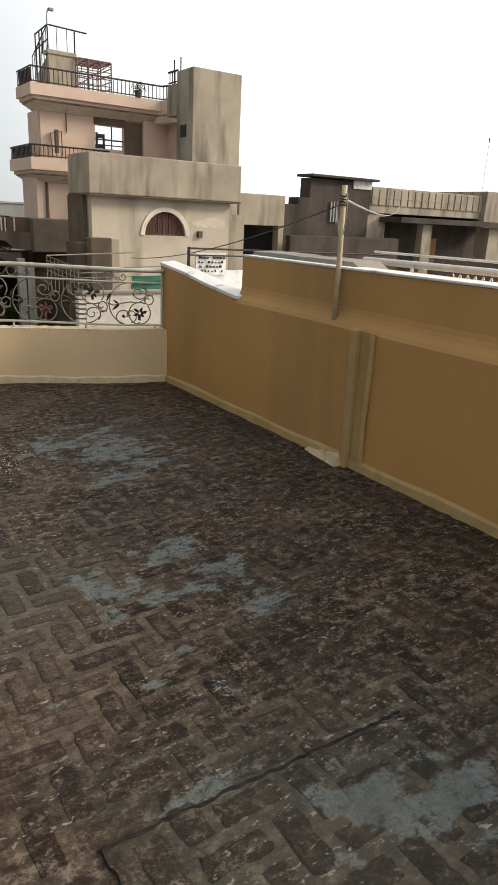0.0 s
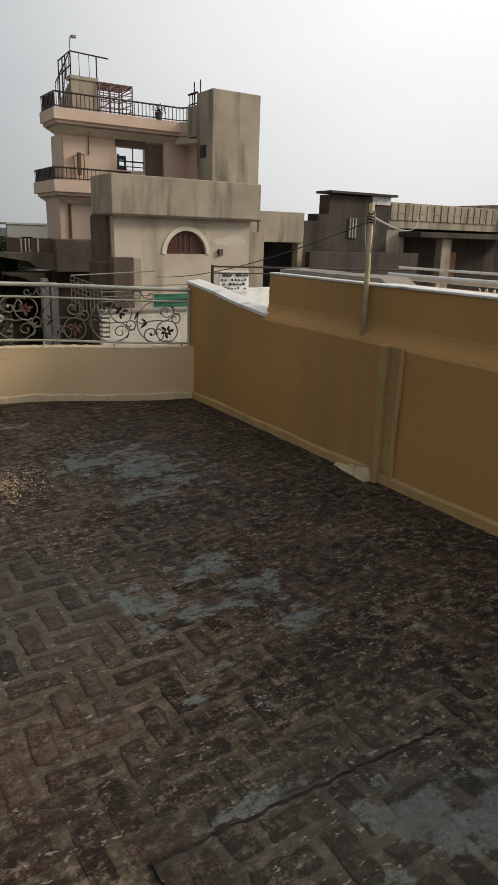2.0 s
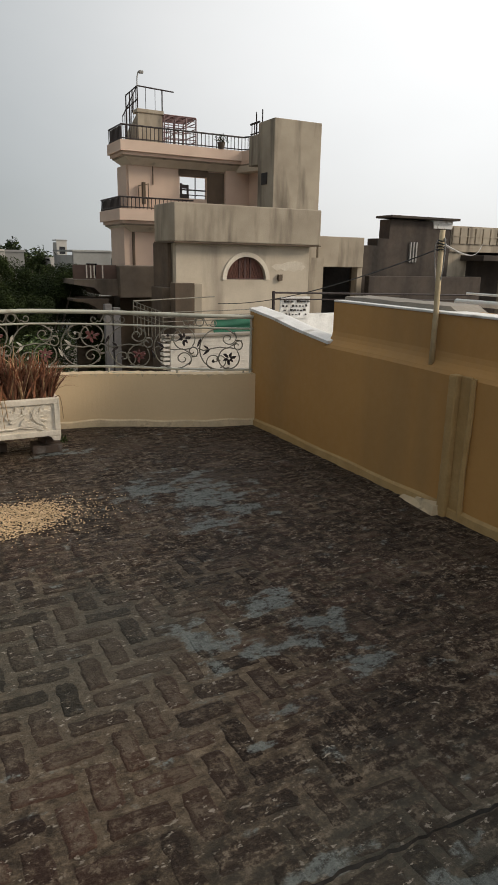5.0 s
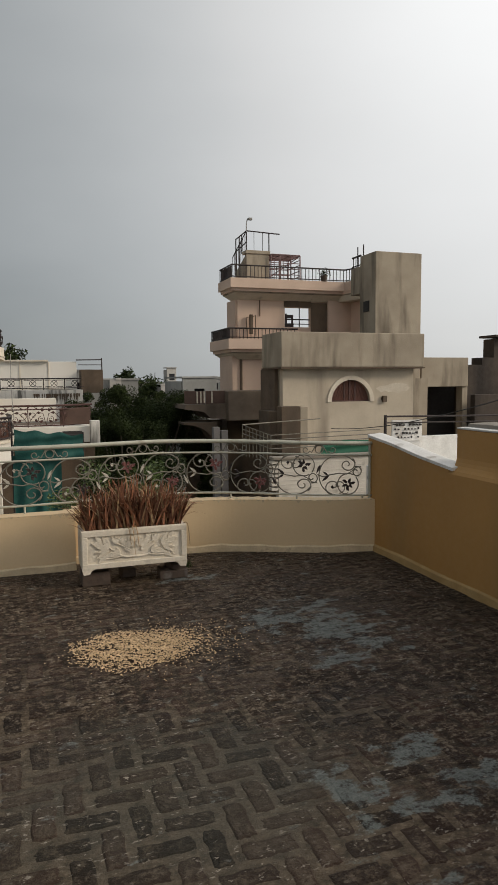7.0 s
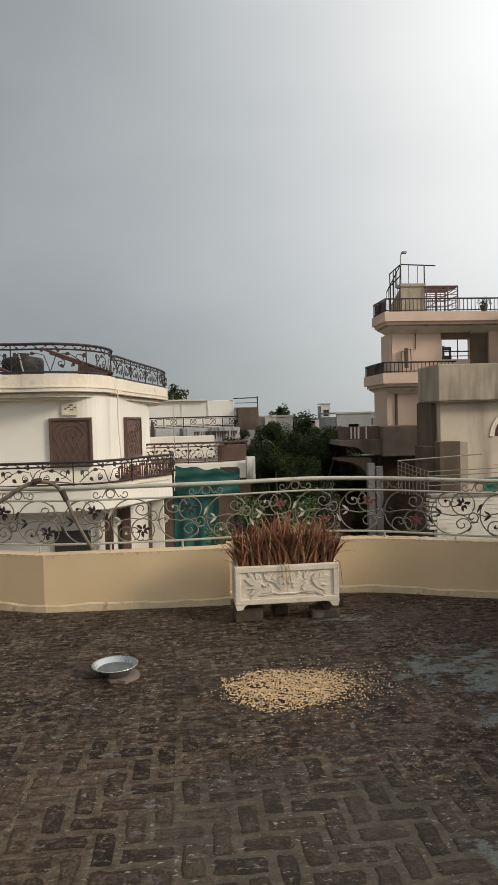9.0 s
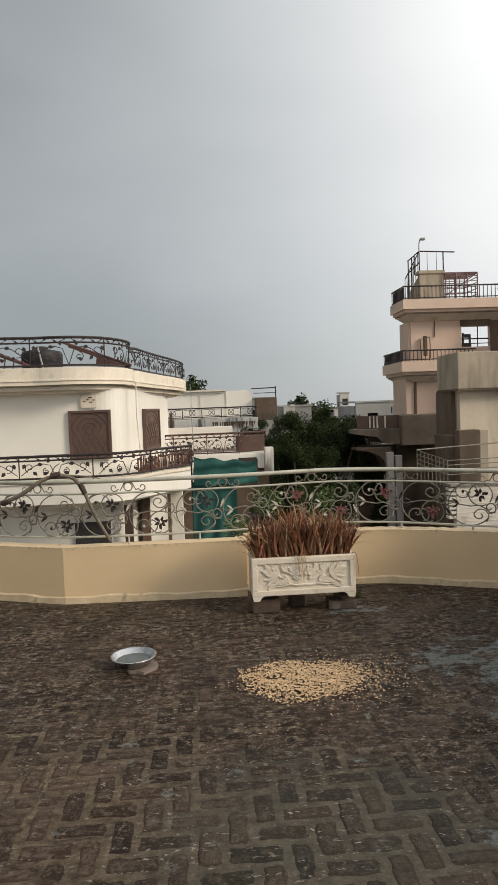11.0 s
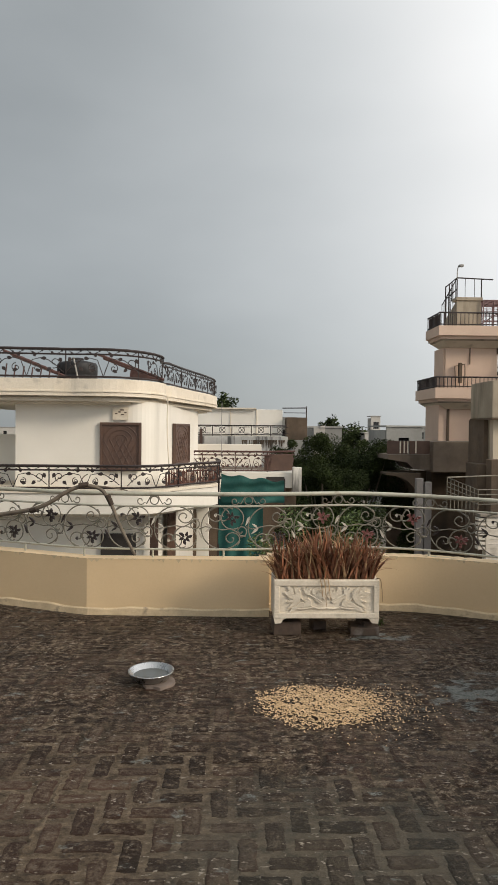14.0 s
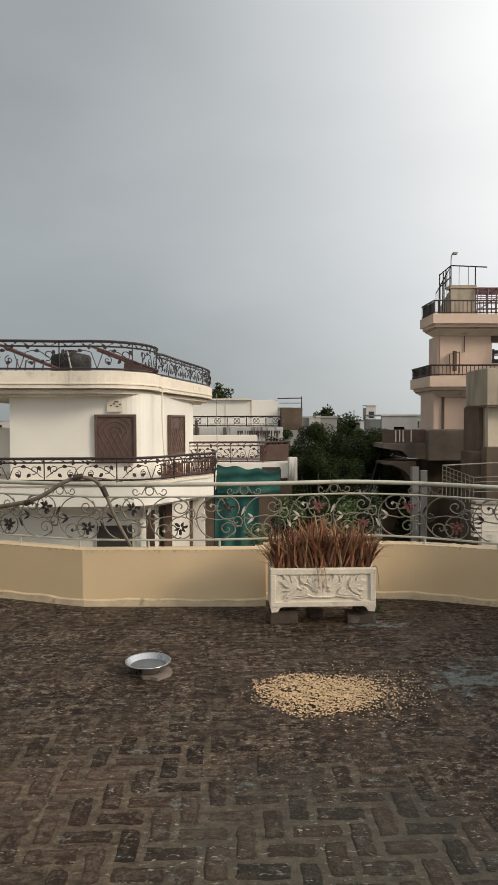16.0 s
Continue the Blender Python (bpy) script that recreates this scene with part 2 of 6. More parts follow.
M = dict(
    brick=brick_floor("terrace_brick", (0.135, 0.150, 0.142), False),
    joint=brick_floor("terrace_joint", (0.135, 0.150, 0.142), True),
    cream=mat("cream_paint", (0.665, 0.502, 0.305), (0.595, 0.445, 0.265), 1.3, 0.7, 0.0006, 60, grit=0.06, stain=(0.36, 0.28, 0.18), stain_scale=1.6, stain_cut=(0.62, 0.85), streak=True),
    skirt=mat("cement_skirting", (0.60, 0.48, 0.31), (0.47, 0.37, 0.24), 8, 0.8, 0.003, 60, stain=(0.26, 0.21, 0.15), stain_scale=9, stain_cut=(0.6, 0.72)),
    ochre=mat("ochre_paint", (0.49, 0.272, 0.086), (0.41, 0.224, 0.07), 0.9, 0.68, 0.0006, 60, grit=0.06, stain=(0.26, 0.17, 0.075), stain_scale=1.1, stain_cut=(0.5, 0.8), streak=True),
    ochre_light=mat("worn_ochre", (0.47, 0.32, 0.14), (0.37, 0.235, 0.09), 5, 0.75, 0.003, 60, stain=(0.3, 0.2, 0.09), stain_scale=3, stain_cut=(0.5, 0.7), streak=True),
    white_cap=mat("whitewash", (0.80, 0.79, 0.76), (0.66, 0.65, 0.62), 6, 0.8, 0.003, 50, stain=(0.36, 0.33, 0.29), stain_scale=5, stain_cut=(0.6, 0.72)),
    cement=mat("grey_cement", (0.30, 0.265, 0.22), (0.22, 0.195, 0.16), 2.2, 0.88, 0.004, 40, stain=(0.12, 0.11, 0.10), stain_scale=1.0, stain_cut=(0.52, 0.72), streak=True),
    plaster=mat("raw_plaster", (0.43, 0.37, 0.285), (0.31, 0.262, 0.2), 0.9, 0.9, 0.004, 22, stain=(0.115, 0.092, 0.068), stain_scale=1.9, stain_cut=(0.50, 0.74), streak=True, grit=0.1),
    plaster_light=mat("pale_plaster", (0.56, 0.485, 0.38), (0.45, 0.385, 0.30), 1.1, 0.9, 0.003, 22, stain=(0.27, 0.225, 0.175), stain_scale=1.3, stain_cut=(0.52, 0.75), streak=True, grit=0.1),
    # dark plaster; on the recess, side layer and porch it stands in for shade
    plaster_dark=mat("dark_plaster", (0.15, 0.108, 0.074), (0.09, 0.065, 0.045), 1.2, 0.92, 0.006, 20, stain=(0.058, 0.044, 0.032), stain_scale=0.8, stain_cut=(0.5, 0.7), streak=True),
    peach=mat("peach_paint", (0.70, 0.53, 0.42), (0.61, 0.455, 0.355), 1.0, 0.75, 0.002, 40, stain=(0.4, 0.31, 0.24), stain_scale=0.8, stain_cut=(0.58, 0.8), streak=True),
    white=mat("white_house_paint", (0.76, 0.73, 0.665), (0.69, 0.66, 0.595), 0.7, 0.75, 0.001, 40, grit=0.05, stain=(0.5, 0.48, 0.42), stain_scale=0.7, stain_cut=(0.6, 0.85), streak=True),
    cornice=mat("aged_white_cornice", (0.74, 0.67, 0.56), (0.65, 0.58, 0.47), 2.0, 0.8, 0.004, 30, stain=(0.40, 0.36, 0.30), stain_scale=2.4, stain_cut=(0.62, 0.78)),
    mouldy=mat("mouldy_white_wall", (0.70, 0.68, 0.63), (0.58, 0.56, 0.52), 1.0, 0.8, 0.003, 30, stain=(0.13, 0.125, 0.115), stain_scale=2.0, stain_cut=(0.5, 0.6), streak=True),
    rail=mat("cream_enamel", (0.46, 0.45, 0.37), (0.37, 0.36, 0.29), 7, 0.42, 0.001, 90, stain=(0.26, 0.23, 0.17), stain_scale=14, stain_cut=(0.62, 0.75)),
    scroll=mat("worn_cream_iron", (0.22, 0.205, 0.16), (0.14, 0.128, 0.10), 9, 0.5, 0.001, 90, stain=(0.16, 0.13, 0.10), stain_scale=16, stain_cut=(0.55, 0.7)),
    iron=mat("dark_iron", (0.03, 0.018, 0.016), (0.02, 0.014, 0.013), 8, 0.6, 0.001, 80),
    rust=mat("rusty_iron", (0.10, 0.046, 0.038), (0.055, 0.028, 0.024), 5, 0.75, 0.002, 60),
    red_iron=mat("faded_red_paint", (0.17, 0.056, 0.048), (0.12, 0.042, 0.037), 12, 0.6, 0.001, 90),
    leaf_white=mat("chipped_white_paint", (0.55, 0.52, 0.44), (0.42, 0.38, 0.32), 20, 0.55, 0.001, 90),
    planter=mat("whitewashed_planter", (0.74, 0.67, 0.555), (0.63, 0.56, 0.45), 5, 0.85, 0.003, 60, stain=(0.40, 0.36, 0.30), stain_scale=7, stain_cut=(0.58, 0.75)),
    # near-black for the floor crack: its shade is put into the colour
    crack_black=mat("unlit_crack_black", (0.009, 0.0065, 0.0045), None, 20, 0.8, 0.004, 60),
    soil=mat("potting_soil", (0.06, 0.042, 0.03), None, 20, 0.95, 0.01, 40),
    red_brick=mat("loose_brick", (0.10, 0.07, 0.052), (0.065, 0.047, 0.037), 12, 0.9, 0.004, 50, stain=(0.20, 0.18, 0.16), stain_scale=6, stain_cut=(0.6, 0.72)),
    dry=mat("dry_reddish_leaf", (0.30, 0.125, 0.062), (0.17, 0.072, 0.04), 16, 0.75, 0, 60, rand=0.45),
    straw=mat("straw_leaf", (0.40, 0.28, 0.15), (0.30, 0.19, 0.10), 16, 0.75, 0, 60, rand=0.3),
    grain=mat("spilled_grain", (0.61, 0.45, 0.275), (0.48, 0.335, 0.185), 30, 0.75, 0, 90, rand=0.3),
    steel=mat("dull_steel", (0.62, 0.62, 0.61), (0.5, 0.5, 0.5), 20, 0.32, 0.0005, 120, metal=1.0),
    bamboo=mat("weathered_pole", (0.52, 0.42, 0.26), (0.40, 0.31, 0.18), 6, 0.7, 0.002, 40),
    bark=mat("grey_bark", (0.20, 0.165, 0.125), (0.12, 0.098, 0.075), 12, 0.9, 0.008, 35),
    shutter=mat("brown_steel_shutter", (0.115, 0.066, 0.047), (0.082, 0.048, 0.036), 3, 0.55, 0.003, 30),
    brown_door=mat("orange_board", (0.42, 0.19, 0.075), (0.34, 0.15, 0.06), 4, 0.6, 0.001, 60),
    # near-black for openings: their lack of light is put into the colour
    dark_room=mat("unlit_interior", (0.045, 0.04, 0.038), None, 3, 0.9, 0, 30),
    tank=mat("black_plastic_tank", (0.014, 0.014, 0.016), None, 4, 0.7, 0.001, 50),
    arch_red=mat("faded_red_window", (0.17, 0.068, 0.045), (0.12, 0.05, 0.035), 5, 0.7, 0.001, 60),
    new_plaster=mat("fresh_plaster", (0.66, 0.60, 0.50), (0.56, 0.49, 0.395), 3, 0.9, 0.004, 25),
    blue=mat("blue_plastic", (0.03, 0.14, 0.30), None, 4, 0.45, 0, 40),
    pipe=mat("grey_pipe", (0.33, 0.32, 0.30), None, 8, 0.5, 0, 60),
    post=mat("concrete_post", (0.36, 0.335, 0.32), (0.28, 0.26, 0.25), 3, 0.85, 0.003, 40),
    teal=mat("teal_shade_cloth", (0.011, 0.092, 0.078), (0.007, 0.062, 0.054), 4, 0.8, 0.002, 90),
    green=mat("green_shade_cloth", (0.02, 0.13, 0.075), (0.015, 0.10, 0.06), 4, 0.8, 0.002, 90),
    leaf_dark=mat("dark_foliage", (0.044, 0.062, 0.017), (0.016, 0.025, 0.008), 0.9, 0.8, 0, 20, rand=0.5, spec=0.2),
    leaf_mid=mat("shrub_foliage", (0.10, 0.145, 0.036), (0.05, 0.082, 0.022), 3, 0.55, 0, 30, rand=0.4),
    # far walls: distance haze is put into these two colours
    far_wall=mat("hazy_grey_wall", (0.36, 0.36, 0.34), (0.29, 0.29, 0.275), 0.3, 0.9, 0, 5, stain=(0.2, 0.2, 0.19), stain_scale=0.25, stain_cut=(0.5, 0.75), streak=True, rand=0.25),
    far_pale=mat("hazy_pale_wall", (0.5, 0.48, 0.44), (0.42, 0.4, 0.37), 0.3, 0.9, 0, 5, rand=0.2),
    ground=mat("dusty_ground", (0.15, 0.13, 0.105), (0.09, 0.085, 0.065), 0.05, 0.95, 0.02, 3),
    asphalt=mat("worn_asphalt", (0.055, 0.054, 0.052), (0.04, 0.039, 0.038), 1.5, 0.85, 0.006, 40),
    matting=mat("rusty_matting", (0.20, 0.098, 0.072), (0.11, 0.055, 0.042), 9, 0.85, 0.004, 40),
    canopy=mat("stained_canopy", (0.20, 0.155, 0.115), (0.13, 0.10, 0.075), 1.2, 0.9, 0.005, 22, stain=(0.07, 0.055, 0.042), stain_scale=1.2, stain_cut=(0.5, 0.72), streak=True),
    pergola=mat("faded_pink_pipe", (0.20, 0.115, 0.115), (0.13, 0.075, 0.075), 8, 0.6, 0.001, 60),
    garden=mat("limewashed_brick", (0.66, 0.62, 0.55), (0.54, 0.50, 0.44), 3, 0.85, 0.004, 40, stain=(0.36, 0.33, 0.28), stain_scale=3, stain_cut=(0.58, 0.75)),
    plaster_umber=mat("umber_plaster", (0.088, 0.068, 0.054), (0.055, 0.043, 0.035), 0.9, 0.92, 0.006, 20, stain=(0.03, 0.024, 0.02), stain_scale=0.9, stain_cut=(0.48, 0.68), streak=True),
    stone=mat("pinkish_stone", (0.22, 0.175, 0.15), (0.15, 0.12, 0.10), 14, 0.85, 0.004, 60),
    cable=mat("black_cable", (0.02, 0.02, 0.02), None, 5, 0.6, 0, 30),
)
gm = bpy.data.materials.new("dark_window_glass")
gm.use_nodes = True
gb = gm.node_tree.nodes["Principled BSDF"]
gb.inputs["Base Color"].default_value, gb.inputs["Roughness"].default_value = (0.012, 0.013, 0.014, 1), 0.08
M["glass"] = gm


# ---- mesh tools ----
class Shape:
    """Gathers vertices and faces of one mesh."""

    def __init__(self):
        self.v, self.f, self.smooth = [], [], False

    def add(self, verts, faces):
        o = len(self.v)
        self.v += [tuple(p) for p in verts]
        self.f += [tuple(i + o for i in q) for q in faces]
        return self

    def box(self, x0, y0, z0, x1, y1, z1, bev=0.0):
        if not bev:
            v = [(x, y, z) for z in (z0, z1) for y in (y0, y1) for x in (x0, x1)]
            return self.add(v, [(0, 2, 3, 1), (4, 5, 7, 6), (0, 1, 5, 4), (2, 6, 7, 3), (0, 4, 6, 2), (1, 3, 7, 5)])
        bm = bmesh.new()
        bmesh.ops.create_cube(bm, size=1, matrix=Matrix.Translation(((x0 + x1) / 2, (y0 + y1) / 2, (z0 + z1) / 2)) @ Matrix.Diagonal((x1 - x0, y1 - y0, z1 - z0, 1)))
        bmesh.ops.bevel(bm, geom=bm.edges[:], offset=bev, segments=2, affect="EDGES", profile=0.6)
        bm.verts.index_update()
        self.add([v.co for v in bm.verts], [[v.index for v in f.verts] for f in bm.faces])
        bm.free()
        return self

    def prism(self, poly, z0, z1):
        """An upright prism over a plan outline."""
        n = len(poly)
        return self.add([(x, y, z0) for x, y in poly] + [(x, y, z1) for x, y in poly],
                        [tuple(range(n))[::-1], tuple(range(n, 2 * n))] + [(i, (i + 1) % n, n + (i + 1) % n, n + i) for i in range(n)])

    def slab_y(self, poly, y0, y1):
        """An outline in x and z, given depth along y."""
        n = len(poly)
        return self.add([(x, y0, z) for x, z in poly] + [(x, y1, z) for x, z in poly],
                        [tuple(range(n)), tuple(range(n, 2 * n))[::-1]] + [(i, n + i, n + (i + 1) % n, (i + 1) % n) for i in range(n)])

    def tube(self, pts, r, n=6, r_end=None, caps=True):
        pts = [Vector(p) for p in pts]
        if len(pts) < 2:
            return self
        r_end = r if r_end is None else r_end
        rings, up = [], None
        for i, p in enumerate(pts):
            d = (pts[min(i + 1, len(pts) - 1)] - pts[max(i - 1, 0)])
            d = d.normalized() if d.length > 1e-9 else Vector((0, 0, 1))
            if up is None:
                up = d.orthogonal().normalized()
            up = (up - d * up.dot(d))
            up = up.normalized() if up.length > 1e-6 else d.orthogonal().normalized()
            side = d.cross(up)
            k = r + (r_end - r) * i / (len(pts) - 1)
            rings.append([p + (up * math.cos(a) + side * math.sin(a)) * k for a in (2 * math.pi * j / n for j in range(n))])
        f = [(i * n + j, i * n + (j + 1) % n, (i + 1) * n + (j + 1) % n, (i + 1) * n + j) for i in range(len(pts) - 1) for j in range(n)]
        if caps:
            f += [tuple(range(n))[::-1], tuple((len(pts) - 1) * n + j for j in range(n))]
        return self.add([v for ring in rings for v in ring], f)

    def lathe(self, prof, n=24, at=(0, 0, 0)):
        v = [(at[0] + r * math.cos(2 * math.pi * j / n), at[1] + r * math.sin(2 * math.pi * j / n), at[2] + z) for r, z in prof for j in range(n)]
        f = [(i * n + j, i * n + (j + 1) % n, (i + 1) * n + (j + 1) % n, (i + 1) * n + j) for i in range(len(prof) - 1) for j in range(n)]
        return self.add(v, f)

    def mesh(self, name, material, smooth=False):
        me = bpy.data.meshes.new(name)
        me.from_pydata(self.v, [], self.f)
        me.materials.append(material)
        if smooth:
            me.polygons.foreach_set("use_smooth", [True] * len(me.polygons))
        me.update()
        return me


def part(name, shape, material, parent=None, label="", smooth=False, kind=""):
    """Links a shape as one mesh object under a thing or a part."""
    ob = new(name, shape.mesh(name, M[material], smooth) if isinstance(shape, Shape) else shape)
    ob.parent = parent
    return tagged(ob, label, kind=kind)


def thing(name, label, category, group="", at=(0, 0, 0)):
    ob = new(name)
    ob.empty_display_size = 0.1
    ob.location = at
    return tagged(ob, label, category, group)


def structure(name, shape, material, label="", category=""):
    return tagged(part(name, shape, material, None, label), category=category, kind="structure")


def offset(poly, d):
    """A plan polyline moved to its left by d."""
    out = []
    for i, p in enumerate(poly):
        a, b = poly[max(i - 1, 0)], poly[min(i + 1, len(poly) - 1)]
        t = Vector((b[0] - a[0], b[1] - a[1])).normalized()
        out.append((p[0] - t.y * d, p[1] + t.x * d))
    return out


def run(poly, step_to, z=0.0):
    """Place and heading at a length along a plan polyline."""
    left = step_to
    for a, b in zip(poly, poly[1:]):
        d = Vector((b[0] - a[0], b[1] - a[1]))
        if left <= d.length or b is poly[-1]:
            q = Vector(a) + d.normalized() * left
            return q.x, q.y, math.degrees(math.atan2(d.y, d.x))
        left -= d.length


def length_of(poly):
    return sum(math.dist(a, b) for a, b in zip(poly, poly[1:]))


def rounded(poly, times=2):
    """Chaikin's corner cutting; the ends stay."""
    for _ in range(times):
        out = [poly[0]]
        for a, b in zip(poly, poly[1:]):
            out += [tuple(a[i] * 0.75 + b[i] * 0.25 for i in range(len(a))), tuple(a[i] * 0.25 + b[i] * 0.75 for i in range(len(a)))]
        poly = out + [poly[-1]]
    return poly


def arc(cx, cz, r, a0, a1, n=14, r1=None):
    """Points of an arc or spiral in the plane y = 0."""
    r1 = r if r1 is None else r1
    return [(cx + (r + (r1 - r) * i / n) * math.cos(radians(a0 + (a1 - a0) * i / n)), 0, cz + (r + (r1 - r) * i / n) * math.sin(radians(a0 + (a1 - a0) * i / n))) for i in range(n + 1)]


def leaf_shape(s, cx, cz, length, width, angle, lift=0.012):
    """A small pressed iron leaf, with some thickness, in the plane y = 0."""
    c, q = math.cos(radians(angle)), math.sin(radians(angle))
    pts = [(0, 0), (0.3, 0.5), (0.65, 0.38), (1, 0), (0.65, -0.38), (0.3, -0.5)]
    poly = [(cx + u * length * c - v * width * q, cz + u * length * q + v * width * c) for u, v in pts]
    n = len(poly)
    s.add([(x, -lift / 2 - (0.006 if i in (0, 3) else 0), z) for i, (x, z) in enumerate(poly)] + [(x, lift / 2, z) for x, z in poly],
          [tuple(range(n)), tuple(range(n, 2 * n))[::-1]] + [(i, n + i, n + (i + 1) % n, (i + 1) % n) for i in range(n)])


def pierced(x0, x1, z0, z1, y0, y1, holes):
    """A wall along x with real rectangular openings (hx0, hx1, hz0, hz1), one closed skin."""
    xs = sorted({x0, x1, *[h[0] for h in holes], *[h[1] for h in holes]})
    zs = sorted({z0, z1, *[h[2] for h in holes], *[h[3] for h in holes]})
    nx, nz = len(xs) - 1, len(zs) - 1
    solid = {(i, k) for i in range(nx) for k in range(nz)
             if not any(h[0] < (xs[i] + xs[i + 1]) / 2 < h[1] and h[2] < (zs[k] + zs[k + 1]) / 2 < h[3] for h in holes)}
    at = lambda i, k, b: (k * (nx + 1) + i) * 2 + b
    v = [(x, y, z) for z in zs for x in xs for y in (y0, y1)]
    f = []
    for i, k in solid:
        f += [(at(i, k, 0), at(i + 1, k, 0), at(i + 1, k + 1, 0), at(i, k + 1, 0)), (at(i, k, 1), at(i, k + 1, 1), at(i + 1, k + 1, 1), at(i + 1, k, 1))]
        if (i - 1, k) not in solid:
            f.append((at(i, k, 0), at(i, k + 1, 0), at(i, k + 1, 1), at(i, k, 1)))
        if (i + 1, k) not in solid:
            f.append((at(i + 1, k, 0), at(i + 1, k, 1), at(i + 1, k + 1, 1), at(i + 1, k + 1, 0)))
        if (i, k - 1) not in solid:
            f.append((at(i, k, 0), at(i, k, 1), at(i + 1, k, 1), at(i + 1, k, 0)))
        if (i, k + 1) not in solid:
            f.append((at(i, k + 1, 0), at(i + 1, k + 1, 0), at(i + 1, k + 1, 1), at(i, k + 1, 1)))
    used = sorted({q for g in f for q in g})
    back = {q: n for n, q in enumerate(used)}
    return Shape().add([v[q] for q in used], [tuple(back[q] for q in g) for g in f])


# ---- the terrace ----
GROUND = -6.6
PLAN_A = [(-5.2, 8.1), (-2.25, 6.82), (-1.44, 6.49), (0.14, 6.42)]
PLAN_B = rounded([(0.14, 6.62), (0.9, 6.64), (1.3, 6.62), (1.62, 6.54), (2.0, 6.36), (2.4, 6.17), (2.84, 6.09)], 3)
WALL_X = 2.82
structure("ground", Shape().add([(-2500, -2500, GROUND), (2500, -2500, GROUND), (2500, 3500, GROUND), (-2500, 3500, GROUND)], [(0, 1, 2, 3)]), "ground", "dusty brown ground between the town's houses", "ground")
structure("road", Shape().box(-120, 8.9, GROUND, 120, 13.4, GROUND + 0.02), "asphalt", "worn grey asphalt lane between the houses", "road")
floor = structure("floor", Shape().prism([(-5.2, -4.0), (WALL_X + 0.16, -4.0), (WALL_X + 0.16, 6.2), (2.4, 6.3), (1.3, 6.76), (0.14, 6.76), (-1.44, 6.62), (-5.2, 8.2)], -0.22, -0.0022),
                  "joint", "dark wet brick terrace floor smeared with pale cement", "floor")
structure("building_below", Shape().prism([(-5.2, -4.0), (WALL_X + 0.14, -4.0), (WALL_X + 0.14, 6.18), (1.3, 6.74), (-1.44, 6.6), (-5.2, 8.18)], GROUND, -0.22), "cream", "cream painted house below the terrace", "building")


def parapet(name, plan, thick, z1, lip):
    """A low wall along a plan line, its top edge a little uneven."""
    inner, outer = plan, offset(plan, thick)
    s = Shape()
    n = len(inner)
    tops = [z1 + 0.004 * math.sin(i * 2.7) for i in range(n)]
    v = [(*p, -0.02) for p in inner] + [(*p, -0.02) for p in outer] + [(*p, t) for p, t in zip(inner, tops)] + [(*p, t) for p, t in zip(outer, tops)]
    f = []
    for i in range(n - 1):
        f += [(i, i + 1, 2 * n + i + 1, 2 * n + i), (n + i + 1, n + i, 3 * n + i, 3 * n + i + 1), (2 * n + i, 2 * n + i + 1, 3 * n + i + 1, 3 * n + i)]
    f += [(0, 2 * n, 3 * n, n), (n - 1, 2 * n - 1, 4 * n - 1, 3 * n - 1)]
    s.add(v, f)
    wall = structure(name, s, "cream", "low cream painted parapet wall with a cement foot", "wall")
    # cement foot, sloped at the top and ragged
    s, pts, total = Shape(), [], length_of(plan)
    k = int(total / 0.12)
    rows = []
    for i in range(k + 1):
        x, y, h = run(plan, total * i / k)
        nx, ny = math.sin(radians(h)), -math.cos(radians(h))
        top = 0.062 + 0.006 * math.sin(i * 1.9) + 0.005 * math.sin(i * 0.7)
        rows.append([(x + nx * 0.022, y + ny * 0.022, -0.004), (x + nx * 0.016, y + ny * 0.016, top - 0.012), (x, y, top)])
    v = [p for r in rows for p in r]
    f = [(3 * i + j, 3 * i + 3 + j, 3 * i + 4 + j, 3 * i + 1 + j) for i in range(k) for j in (0, 1)]
    s.add(v, f)
    part("skirting", s, "skirt", wall, "pale cement skirting along the wall's foot")
    # whitewashed drips along the top edge
    s = Shape()
    for i in range(int(total / 0.05)):
        x, y, h = run(plan, i * 0.05 + random.uniform(0, 0.04))
        nx, ny = math.sin(radians(h)), -math.cos(radians(h))
        tx, ty = math.cos(radians(h)), math.sin(radians(h))
        w, dz = random.uniform(0.012, 0.035), random.choice((0.006, 0.01, 0.015, 0.03))
        a, e = 0.002, 0.0035
        s.add([(x + nx * a - tx * w, y + ny * a - ty * w, z1 + 0.002), (x + nx * a + tx * w, y + ny * a + ty * w, z1 + 0.002), (x + nx * e, y + ny * e, z1 - dz)], [(0, 2, 1)])
    part("paint_drips", s, lip, wall, "dirty drips below the wall's top edge", kind="stuff")
    return wall


parapet("wall_north", PLAN_A, 0.16, 0.485, "skirt")
parapet("wall_north_bow", PLAN_B, 0.16, 0.485, "skirt")
# end face of the straighter wall, where the bow begins
structure("wall_step", Shape().box(0.06, 6.58, -0.02, 0.15, 6.66, 0.482), "cream", "cream painted return between two parapet walls", "wall")

